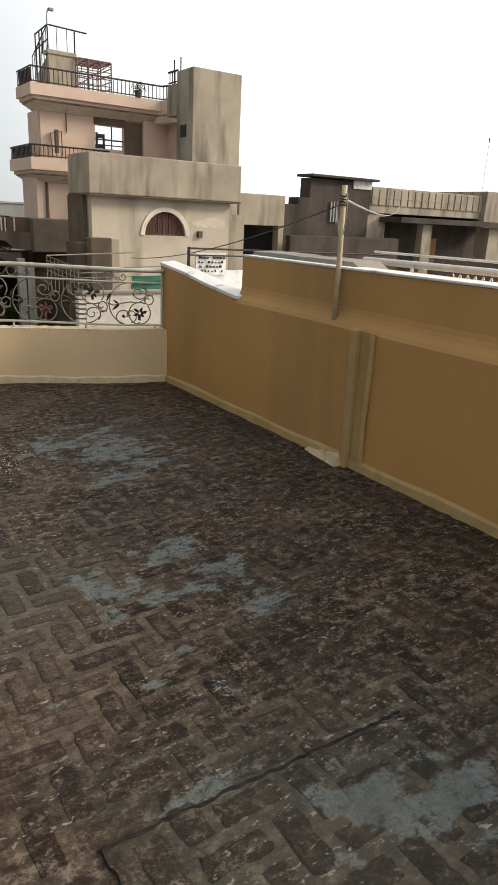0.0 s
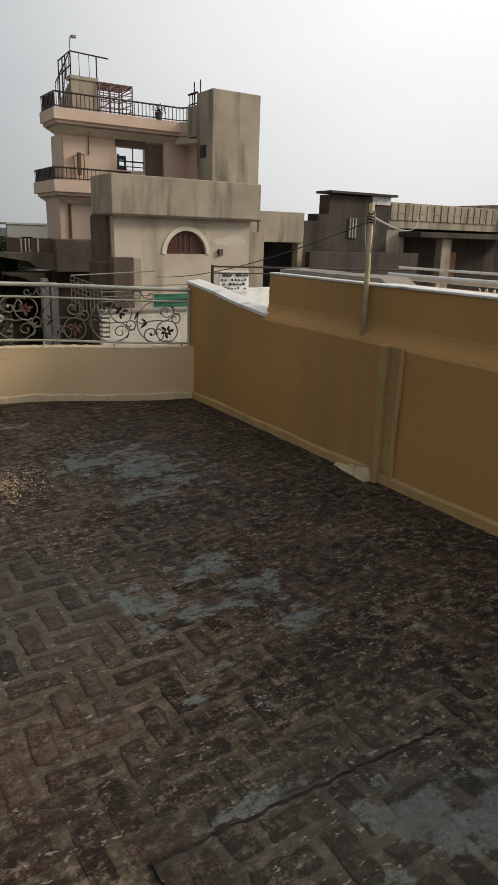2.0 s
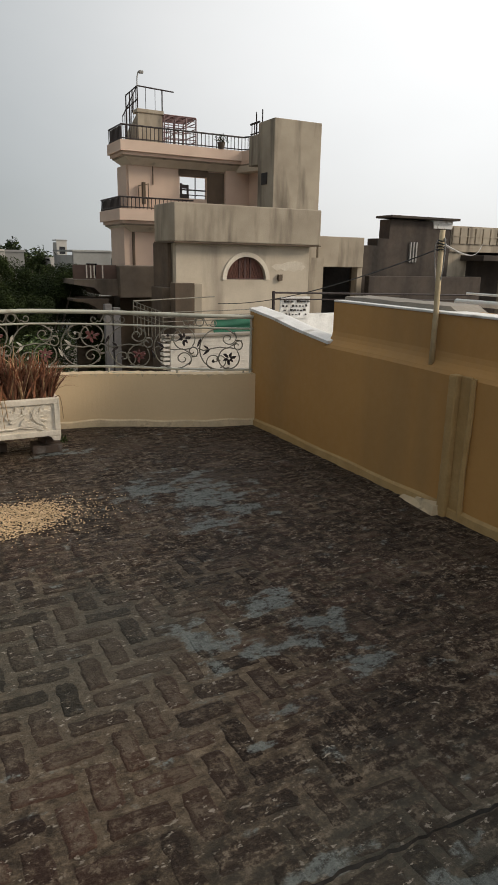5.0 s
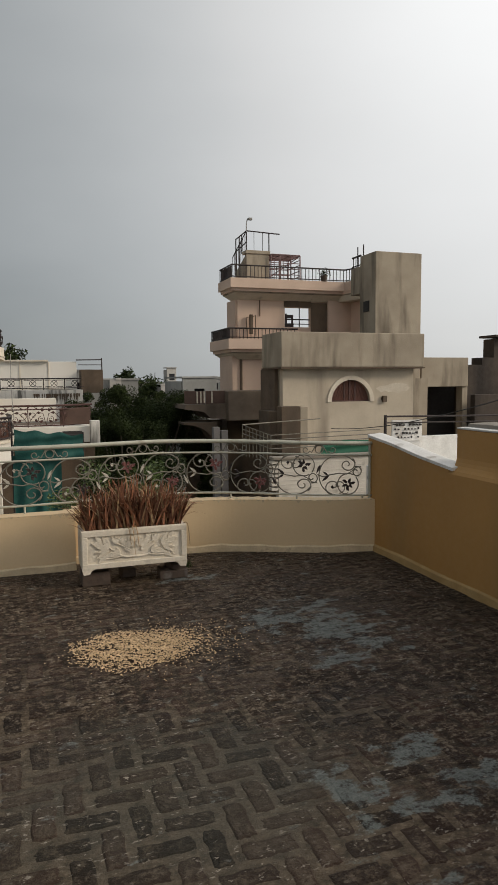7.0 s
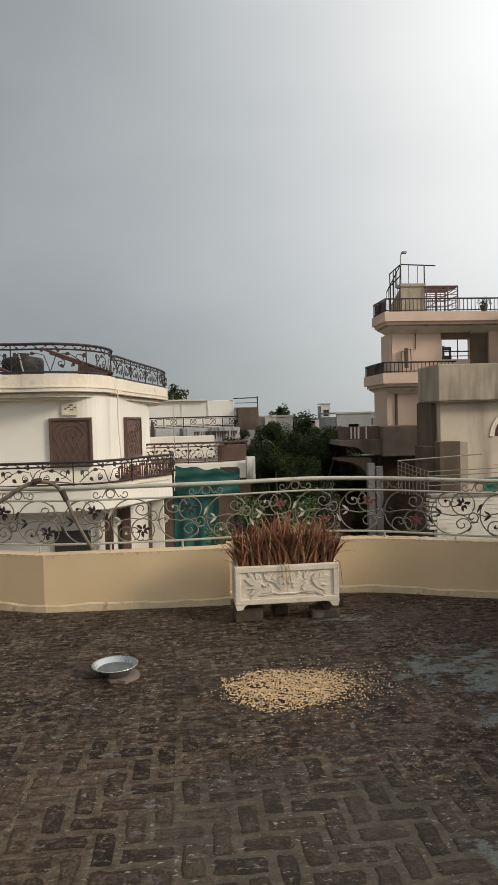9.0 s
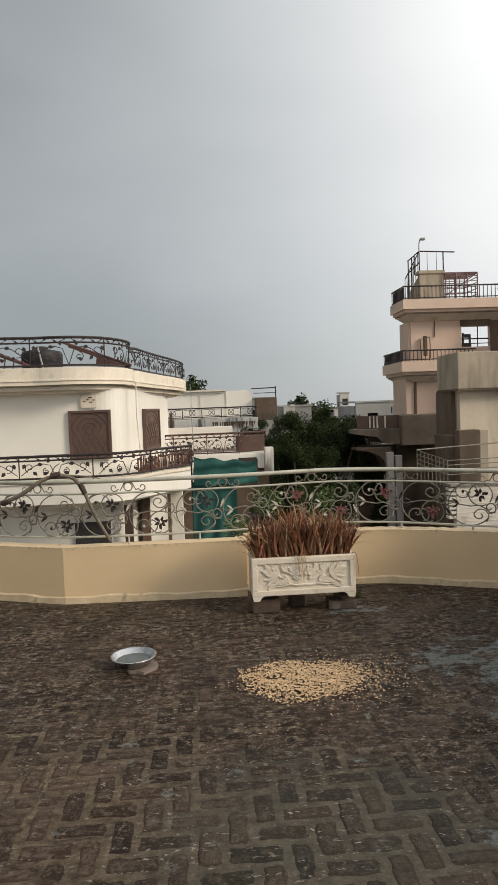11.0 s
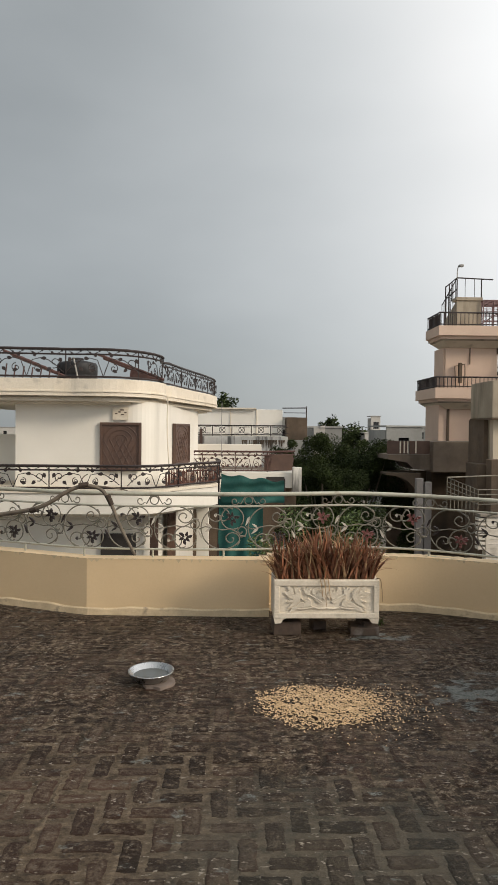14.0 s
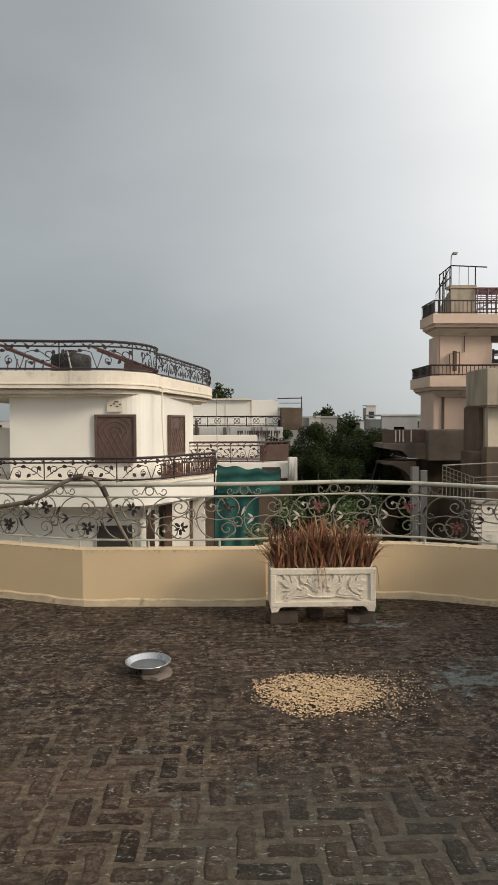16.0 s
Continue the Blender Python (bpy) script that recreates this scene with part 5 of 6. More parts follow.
part("pale_patch", Shape().slab_y([(10.95, 1.28), (11.1, 1.36), (11.35, 1.37), (11.6, 1.44), (11.9, 1.46), (12.1, 1.42), (12.25, 1.28), (12.1, 1.16), (11.95, 1.18), (11.8, 1.1), (11.6, 1.17), (11.45, 1.14), (11.3, 1.2), (11.15, 1.14)], 20.294, 20.31), "new_plaster", front_wall, "pale patch of new plaster")
part("vent", Shape().lathe([(0.0, 0.0), (0.1, 0.0), (0.1, 0.05)], 12).box(-0.07, -0.1, -0.06, 0.07, 0.1, 0.1), "plaster_dark", h4).matrix_local = pose(11.25, 20.3, 0.93, 90, 0, 0)
# thin dark layer puts the side face's shade into its colour
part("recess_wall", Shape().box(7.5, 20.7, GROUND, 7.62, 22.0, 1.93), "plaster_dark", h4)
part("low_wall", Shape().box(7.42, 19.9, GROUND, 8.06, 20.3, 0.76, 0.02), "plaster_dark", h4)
part("low_pier", Shape().box(8.065, 19.93, GROUND, 8.32, 20.3, 0.74, 0.02), "plaster", h4)
part("low_wall", Shape().box(7.2, 20.4, GROUND, 7.6, 21.4, 0.6, 0.02), "plaster_dark", h4)
part("body", Shape().box(7.63, 20.56, GROUND, 12.3, 22.0, 1.93), "plaster", h4)
tower = part("stair_tower", Shape().box(12.44, 23.0, 1.5, 14.42, 24.2, 6.32, 0.03), "plaster", h4, "tall blank stair tower of stained plaster")
# the vent is a dark block, its inner shade put into the colour
part("tower_vent", Shape().box(12.40, 23.45, 4.15, 12.46, 23.85, 4.55), "dark_room", tower)
part("tower_base", Shape().box(12.3, 22.3, GROUND, 14.3, 24.2, 1.6), "plaster", h4)
# the banded wing with balconies
TY = 28.0
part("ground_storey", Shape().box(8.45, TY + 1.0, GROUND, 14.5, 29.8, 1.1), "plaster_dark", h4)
part("storey_wall", Shape().box(8.66, TY + 0.8, 1.0, 15.5, 30.7, 2.75), "peach", h4)


def band(name, steps, back, inner, tail):
    """A moulded band round the wing's corner: each step is (z0, z1, lower reach, upper reach, material)."""
    for z0, z1, d0, d1, m in steps:
        rows = []
        for d, z in ((d0, z0), (d1, z1)):
            plan = [(inner - d, back), (inner - d, TY + 0.75 - d)] + [(x - d * 0.0, y - d) for x, y in tail] + [(16.0, back)]
            rows.append([(x, y, z) for x, y in plan])
        n = len(rows[0])
        part(name, Shape().add(rows[0] + rows[1], [tuple(range(n))[::-1], tuple(range(n, 2 * n))] + [(i, (i + 1) % n, n + (i + 1) % n, n + i) for i in range(n)]), m, h4)


band("balcony_band", ((2.50, 2.74, 0.02, 0.42, "cornice"), (2.74, 2.80, 0.46, 0.48, "plaster"), (2.80, 2.92, 0.55, 0.56, "peach"), (2.92, 3.36, 0.70, 0.70, "peach")), 31.0, 8.97, [(15.5, TY + 0.75)])
up = pierced(8.92, 13.2, 3.36, 5.1, TY + 0.8, TY + 1.0, [(11.15, 12.4, 3.95, 4.82)])
part("upper_wall", up, "peach", h4, "peach upper wall with an open window")
part("upper_wall_side", Shape().box(8.84, TY + 0.9, 3.36, 8.918, 30.1, 5.1), "peach", h4)
part("upper_wall_return", Shape().box(13.21, TY + 0.6, 3.0, 15.9, TY + 0.9, 5.3), "peach", h4)
part("upper_wall_pier", Shape().box(14.35, TY - 2.2, 2.6, 15.9, TY + 0.6, 5.3), "peach", h4)
# flat dark sheets on the wall stand in for a recess's shade
part("dark_recess", Shape().box(12.42, TY + 0.74, 3.4, 13.2, TY + 0.79, 5.05), "plaster_dark", h4)
part("dark_recess", Shape().box(11.1, TY + 0.74, 4.84, 12.42, TY + 0.79, 5.1), "plaster_dark", h4)
s = Shape().tube([(11.15, TY + 0.9, 4.3), (12.4, TY + 0.9, 4.3)], 0.03, 5).tube([(11.15, TY + 0.9, 4.1), (12.4, TY + 0.9, 4.1)], 0.02, 5).tube([(11.9, TY + 0.9, 3.95), (11.9, TY + 0.9, 4.82)], 0.025, 5)
part("window_bars", s, "iron", h4)
part("stored_chair", Shape().box(11.2, TY + 0.85, 3.95, 11.6, TY + 1.1, 4.12).tube([(11.25, TY + 0.9, 4.0), (11.25, TY + 0.9, 4.55)], 0.05, 5).tube([(11.55, TY + 0.9, 4.0), (11.55, TY + 0.9, 4.5)], 0.05, 5).box(11.25, TY + 0.85, 4.35, 11.55, TY + 0.95, 4.5), "iron", h4)
for x in (9.95, 9.05):
    part("wall_pipe", Shape().tube([(x, TY + 0.76, 1.1 if x < 9.5 else 4.4), (x, TY + 0.76, 2.5 if x < 9.5 else 5.1)], 0.06 if x < 9.5 else 0.022, 6), "plaster_dark", h4)
part("meter_box", Shape().box(9.42, TY + 0.55, 3.6, 9.56, TY + 0.7, 4.45, 0.02).tube([(9.3, TY + 0.6, 3.5), (9.25, TY + 0.6, 4.3), (9.7, TY + 0.6, 4.4)], 0.02, 5).tube([(9.7, TY + 0.6, 3.5), (9.68, TY + 0.6, 4.4)], 0.02, 5), "plaster_dark", h4, "dark box with cables on the balcony")
band("roof_band", ((5.10, 5.34, 0.04, 0.46, "cornice"), (5.34, 5.40, 0.5, 0.52, "plaster"), (5.40, 5.52, 0.60, 0.61, "peach"), (5.52, 5.92, 0.72, 0.72, "peach")), 29.9, 9.10, [(13.7, TY + 0.75), (14.2, TY - 1.4), (16.0, TY - 1.4)])
bar_rail(h4, [(8.44, 29.8), (8.44, TY + 0.12), (13.8, TY + 0.12), (14.2, TY - 0.9)], 5.92, 0.55, 0.17)
part("side_sheet", Shape().box(8.47, TY + 0.2, 5.95, 8.49, 29.8, 6.44), "shutter", h4, "brown sheet behind the side railing")
part("side_sheet", Shape().box(8.36, TY + 0.2, 3.38, 8.38, 30.9, 3.78), "shutter", h4, "brown sheet behind the side railing")
bar_rail(h4, [(8.33, 30.9), (8.33, TY + 0.14), (11.5, TY + 0.14)], 3.36, 0.45, 0.17)
y0, y1 = TY + 0.9, TY + 2.4
s = Shape().add([(x, y, z) for x in (9.40, 10.45) for y, z in ((y0, 5.92), (y0, 7.12), (y1, 6.55), (y1, 5.92))], [(0, 1, 2, 3), (7, 6, 5, 4), (0, 4, 5, 1), (1, 5, 6, 2), (2, 6, 7, 3), (3, 7, 4, 0)])
room = part("roof_room", s, "plaster", h4, "small stained concrete room on the roof")
part("roof_room_slab", Shape().box(9.36, y0 - 0.05, 7.12, 10.5, y0 + 0.5, 7.26, 0.015), "plaster", h4)
cage = thing("roof_cage", "rusty pipe frame on the rooftop room", "frame")
A, B2 = (9.40, TY + 0.9), (10.45, TY + 1.55)
for x, y in ((A[0], A[1]), (B2[0], A[1]), (A[0], B2[1]), (9.40, TY + 2.4), (9.40, TY + 1.9)):
    part("upright", Shape().tube([(x, y, 6.2 if y > TY + 1.6 else 7.2), (x, y, 8.03)], 0.026, 6), "iron", cage)
part("top_bar", Shape().tube([(9.40, TY + 2.4, 8.0), (9.40, A[1], 8.08), (10.95, A[1], 8.02)], 0.028, 6), "iron", cage)
part("top_bar", Shape().tube([(9.40, TY + 2.4, 7.45), (9.40, A[1], 7.6)], 0.028, 6), "iron", cage)
part("lamp_arm", Shape().tube(rounded([(9.4, A[1], 8.05), (9.4, A[1], 8.4), (9.46, A[1], 8.62), (9.54, A[1], 8.6)], 2), 0.022, 6).box(9.48, A[1] - 0.08, 8.54, 9.66, A[1] + 0.08, 8.64, 0.02), "pipe", cage, "small lamp on a bent arm")
for k in range(7):
    y = TY + 1.1 + 0.3 * k
    part("thin_bar", Shape().tube([(9.40, y, 6.05), (9.40, y, 8.04 - 0.12 * k)], 0.014, 5), "iron", cage)
part("slanting_rail", Shape().tube([(9.40, TY + 0.9, 8.08), (9.40, TY + 2.9, 7.28)], 0.022, 6), "iron", cage)
for x in (9.75, 10.15):
    part("hanging_rod", Shape().tube([(x, A[1], 8.05), (x, A[1], 7.26)], 0.012, 5), "iron", cage)
pergola = thing("pergola", "rusty red pipe pergola on the roof", "pergola")
for i in range(7):
    y = TY + 0.8 + 0.233 * i
    part("cross_pipe", Shape().tube([(10.5, y, 7.12), (11.9, y, 7.12)], 0.03, 5), "pergola", pergola)
for x in (10.5, 10.95, 11.45, 11.9):
    part("beam", Shape().tube([(x, TY + 0.8, 7.1), (x, TY + 2.2, 7.1)], 0.025, 5), "pergola", pergola)
    part("upright", Shape().tube([(x, TY + 0.8, 5.95), (x, TY + 0.8, 7.1)], 0.03, 5), "pergola", pergola)
    part("upright", Shape().tube([(x, TY + 2.2, 5.95), (x, TY + 2.2, 7.1)], 0.03, 5), "pergola", pergola)
for z in (6.2, 6.45, 6.7, 6.92):
    part("near_pipe", Shape().tube([(10.5, TY + 0.8, z + 0.06), (11.9, TY + 0.8, z + 0.06)], 0.018, 5), "pergola", pergola)
    part("side_pipe", Shape().tube([(11.9, TY + 0.8, z), (11.9, TY + 2.2, z)], 0.022, 5), "pergola", pergola)
    part("front_pipe", Shape().tube([(10.5, TY + 2.2, z), (11.9, TY + 2.2, z)], 0.022, 5), "pergola", pergola)
for k in range(5):
    x = 10.72 + 0.24 * k
    part("thin_upright", Shape().tube([(x, TY + 2.2, 5.95), (x, TY + 2.2, 7.1)], 0.018, 5), "pergola", pergola)
part("brace", Shape().tube([(11.9, TY + 0.8, 7.1), (10.9, TY + 2.2, 6.3)], 0.022, 5), "pergola", pergola)
pot = thing("potted_plant", "potted plant on the roof's edge band", "plant", at=(12.75, TY + 0.1, 5.92))
part("pot", Shape().lathe([(0.0, 0), (0.12, 0), (0.17, 0.26), (0.14, 0.26), (0.12, 0.2), (0, 0.2)], 12), "red_brick", pot)
random.seed(2)
s = Shape()
for _ in range(120):
    p = Vector((random.gauss(0, 0.12), random.gauss(0, 0.12), 0.38 + random.gauss(0, 0.1)))
    a, b = Vector((random.gauss(0, 1), random.gauss(0, 1), random.gauss(0, 1))).normalized() * 0.05, Vector((random.gauss(0, 1), random.gauss(0, 1), random.gauss(0, 1))).normalized() * 0.05
    s.add([p, p + a, p + a + b, p + b], [(0, 1, 2, 3)])
part("leaves", s, "leaf_dark", pot)
bar_rail(h4, [(12.5, 24.25), (12.5, 24.95)], 5.95, 0.42, 0.2)
part("aerial", Shape().tube([(12.55, 24.6, 5.9), (12.55, 24.6, 6.75)], 0.025, 5).tube([(12.75, 24.5, 5.9), (12.75, 24.5, 6.85)], 0.025, 5), "iron", h4)
part("tower_rail_block", Shape().box(12.44, 24.2, 4.9, 14.0, 24.95, 5.95, 0.02), "plaster", h4)
# its lower canopy with columns
part("canopy", Shape().box(7.86, 26.9, -0.08, 10.2, 29.2, 1.14, 0.03), "canopy", h4, "stained concrete canopy block")
part("canopy_edge", Shape().slab_y([(6.1, 0.42), (6.15, 0.60), (7.85, 0.62), (7.85, -0.02), (7.2, 0.02), (6.9, 0.30)], 27.2, 29.6), "canopy", h4)
for x0, x1 in ((6.12, 6.98), (7.02, 7.84)):
    part("balcony_panel", Shape().box(x0, 27.3, 0.63, x1, 27.36, 1.16, 0.01), "shutter", h4, "brown sheet metal balcony panel")
for x in (6.62, 6.78, 6.92, 7.25):
    part("pale_baluster", Shape().box(x, 27.26, 0.66, x + 0.05, 27.295, 1.14, 0.005), "cornice", h4)
s = Shape().slab_y([(6.0, -0.12)] + [(6.0 + 1.2 * math.sin(t), -0.95 + 0.75 * math.cos(t)) for t in (math.pi / 2 * j / 8 for j in range(9))] + [(7.4, -0.95), (7.4, -0.12)], 27.0, 28.0)
part("bracket", s, "plaster_dark", h4)
# back wall of the porch, the canopy's shade put into its dark colour
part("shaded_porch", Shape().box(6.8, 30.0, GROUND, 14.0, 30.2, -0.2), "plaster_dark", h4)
for x in (7.05, 7.38):
    part("column", Shape().box(x, 26.3, GROUND, x + 0.27, 26.57, -0.28 if x < 7.2 else -0.42, 0.015), "post", h4, "tall grey concrete column")

# low white wall, green cloth and silver rails below the plaster house
low = thing("garden_wall", "whitewashed brick wall with stepped end", "wall")
part("wall", Shape().box(5.38, 15.0, GROUND, 9.6, 15.2, -0.26, 0.01), "garden", low)
s = Shape()
for i in range(9):
    s.box(5.39, 14.992, -1.15 + 0.098 * i, 9.6, 15.0, -1.138 + 0.098 * i)
part("bed_joints", s, "garden", low, kind="stuff")
for i in range(7):
    part("toothed_brick", Shape().box(5.21, 15.0, -0.98 + 0.105 * i, 5.37, 15.2, -0.92 + 0.105 * i, 0.005), "garden", low)
part("coping", Shape().box(5.23, 14.95, -0.26, 9.6, 15.25, -0.2, 0.01), "cement", low)
cloth("shade_cloth", 6.75, 9.2, -0.40, 0.07, 15.6, "green", "green shade cloth stretched over a wall", 3, 0.012, None, 0.12)
sr = thing("stair_rail", "silver pipe stair railing of the neighbours", "railing")
for k, z in enumerate((0.0, -0.12, -0.24, -0.36)):
    part("pipe", Shape().tube([(5.50, 18.0, 0.37 + z), (5.95, 17.0, 0.14 + z), (9.2, 17.0, 0.2 + z)], 0.013, 6), "scroll", sr)
part("pipe", Shape().tube([(5.50, 18.0, 0.37), (8.4, 19.2, 0.40)], 0.018, 6), "scroll", sr)
for i in range(9):
    u = i / 8
    part("baluster", Shape().tube([(5.5 + 0.45 * u, 18.0 - 1.0 * u, -0.5), (5.5 + 0.45 * u, 18.0 - 1.0 * u, 0.37 - 0.23 * u)], 0.011, 5), "scroll", sr)

# the neighbour's terrace beyond the ochre wall
nb = thing("neighbour_terrace", "whitewashed neighbouring terrace with pipe railings", "terrace")
part("floor", Shape().box(4.45, 2.0, -0.1, 7.2, 9.2, 0.35, 0.01), "white_cap", nb)
part("low_wall", Shape().box(4.6, 9.05, 0.30, 7.2, 9.2, 0.75, 0.01), "white_cap", nb)
part("black_post", Shape().tube([(4.64, 9.0, 0.35), (4.64, 9.0, 1.08)], 0.022, 6), "iron", nb)
part("pipe_rail", Shape().tube([(4.64, 9.0, 1.06), (8.5, 9.0, 1.0)], 0.014, 6), "iron", nb)
part("pipe_rail", Shape().tube([(4.64, 9.0, 0.97), (8.5, 9.0, 0.92)], 0.010, 6), "iron", nb)
s = Shape()
for i in range(8):
    for j in range(4):
        if (i * 7 + j * 5) % 6 == 0:
            continue
        s.box(4.80 + 0.055 * i + 0.02 * (j % 2), 9.0, 0.74 + 0.06 * j, 4.812 + 0.055 * i + 0.02 * (j % 2) + 0.006 * ((i * 5 + j * 3) % 5), 9.02, 0.755 + 0.06 * j + 0.005 * ((i * 3 + j) % 4))
part("lattice_panel", Shape().box(4.77, 9.022, 0.70, 5.26, 9.05, 1.0), "white_cap", nb, "white pierced panel")
# holes are dark blocks on the panel's face, shade put into their colour
part("lattice_holes", s, "dark_room", nb, kind="stuff")
part("white_pipe", Shape().tube([(4.5, 5.35, 1.165), (4.5, 0.5, 1.19)], 0.03, 8), "white_cap", nb, "white pipe railing", smooth=True)
part("dark_pipe", Shape().tube([(4.62, 5.35, 1.24), (4.62, 0.5, 1.26)], 0.012, 6), "white_cap", nb)
for y in (4.75, 3.2, 1.7):
    part("rail_post", Shape().tube([(4.5, y, 0.35), (4.5, y, 1.19)], 0.018, 6), "white_cap", nb)
s = Shape()
for i in range(34):
    y = 4.3 - 0.075 * i
    s.tube([(4.5, y, 0.98), (4.5, y - 0.075, 1.13)], 0.006, 4, caps=False).tube([(4.5, y - 0.075, 0.98), (4.5, y, 1.13)], 0.006, 4, caps=False)
part("wire_lattice", s, "white_cap", nb, kind="stuff")
part("dark_wall", Shape().box(6.0, 2.0, 0.3, 6.2, 5.6, 1.16), "plaster_dark", nb)

# the garage block and the dark house behind
h5 = thing("dark_brick_house", "dark weathered house with panelled parapet", "house")
part("annex_parapet", Shape().box(15.15, 24.0, 1.25, 17.4, 29.0, 2.44, 0.03), "plaster", h5, "plaster annex parapet")
part("annex_side", Shape().box(15.0, 24.2, GROUND, 15.3, 29.0, 1.25), "plaster_umber", h5)
part("annex_pier", Shape().box(17.2, 24.1, GROUND, 17.45, 24.5, 1.25), "plaster", h5)
# dark back wall carries the open annex's shade in its colour
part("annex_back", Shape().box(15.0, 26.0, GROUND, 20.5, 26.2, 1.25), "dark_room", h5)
part("low_wall", Shape().box(17.3, 23.4, GROUND, 23.6, 23.7, 0.92, 0.03), "plaster_umber", h5)
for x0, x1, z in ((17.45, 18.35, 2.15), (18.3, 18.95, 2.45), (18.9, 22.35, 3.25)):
    part("dark_wall", Shape().box(x0, 24.3, GROUND, x1, 25.0, z, 0.03), "plaster_umber", h5)
part("flat_roof", Shape().box(18.75, 24.0, 3.30, 22.6, 25.1, 3.40, 0.02), "plaster_umber", h5)
part("roof_kiosk", Shape().box(21.3, 24.25, 2.95, 22.4, 25.2, 3.30, 0.02), "white_cap", h5)
for i in range(3):
    part("grille_bar", Shape().box(20.05 + 0.16 * i, 24.22, 1.5, 20.12 + 0.16 * i, 24.3, 2.35), "pipe", h5)
pn = part("panel_wall", Shape().box(22.38, 24.3, 2.0, 31.0, 27.0, 3.12, 0.02), "plaster", h5, "grey parapet of upright panels")
for i in range(18):
    part("panel", Shape().box(22.46 + 0.47 * i, 24.24, 2.35, 22.84 + 0.47 * i, 24.31, 3.05, 0.012), "plaster", pn)
part("panel_rail", Shape().box(22.4, 24.22, 2.66, 31.0, 24.245, 2.70), "plaster", pn)
part("canopy", Shape().box(23.2, 23.0, 1.62, 31.5, 26.0, 1.86, 0.02), "plaster_umber", h5)
part("recessed_wall", Shape().box(22.4, 25.4, GROUND, 31.5, 25.6, 2.0), "plaster_umber", h5)
part("white_wall", Shape().box(22.45, 24.4, 0.9, 23.6, 24.6, 2.0, 0.02), "plaster", h5)
part("pillar", Shape().box(25.1, 23.4, GROUND, 25.75, 23.8, 1.6, 0.02), "plaster", h5)
part("pillar", Shape().box(30.0, 23.4, GROUND, 31.2, 24.0, 1.6, 0.02), "plaster", h5)
part("orange_board", Shape().box(27.3, 25.28, -0.4, 28.3, 25.38, 0.95, 0.02), "brown_door", h5, "orange wooden board under the canopy")
part("end_block", Shape().box(30.2, 24.0, 1.8, 32.4, 30.0, 3.35, 0.03), "plaster", h5)
part("end_wing", Shape().box(32.4, 25.8, GROUND, 38.0, 30.0, 2.5, 0.03), "plaster", h5)
part("end_slab", Shape().box(32.3, 25.2, 2.35, 38.0, 30.0, 2.55, 0.02), "cornice", h5)
wf = part("window", Shape().box(34.6, 25.74, 0.0, 36.0, 25.82, 1.0, 0.02), "white_cap", h5, "white framed window")
part("pane", Shape().box(34.75, 25.71, 0.12, 35.25, 25.745, 0.88), "glass", wf)
part("pane", Shape().box(35.35, 25.71, 0.12, 35.85, 25.745, 0.88), "glass", wf)
part("low_pipe", Shape().tube([(23.0, 22.5, -0.25), (32.0, 22.5, -0.25)], 0.05, 6), "plaster", h5)
mast = tagged(part("mast", Shape().tube([(31.0, 25.0, 3.3), (31.0, 25.0, 5.8)], 0.009, 6).tube([(31.0, 25.0, 5.75), (31.0, 25.0, 6.0)], 0.03, 6), "iron"), "thin pale mast on a roof", "mast")

blue = thing("water_tank", "blue plastic water tank on a grey roof", "tank", at=(34.6, 26.2, 2.55))
part("barrel", Shape().lathe([(0.0, 0.0), (0.55, 0.0), (0.58, 0.1), (0.58, 0.45), (0.4, 0.6), (0.0, 0.64)], 20), "blue", blue, smooth=True)
part("lid", Shape().lathe([(0.0, 0.72), (0.18, 0.71), (0.2, 0.62)], 14), "blue", blue)

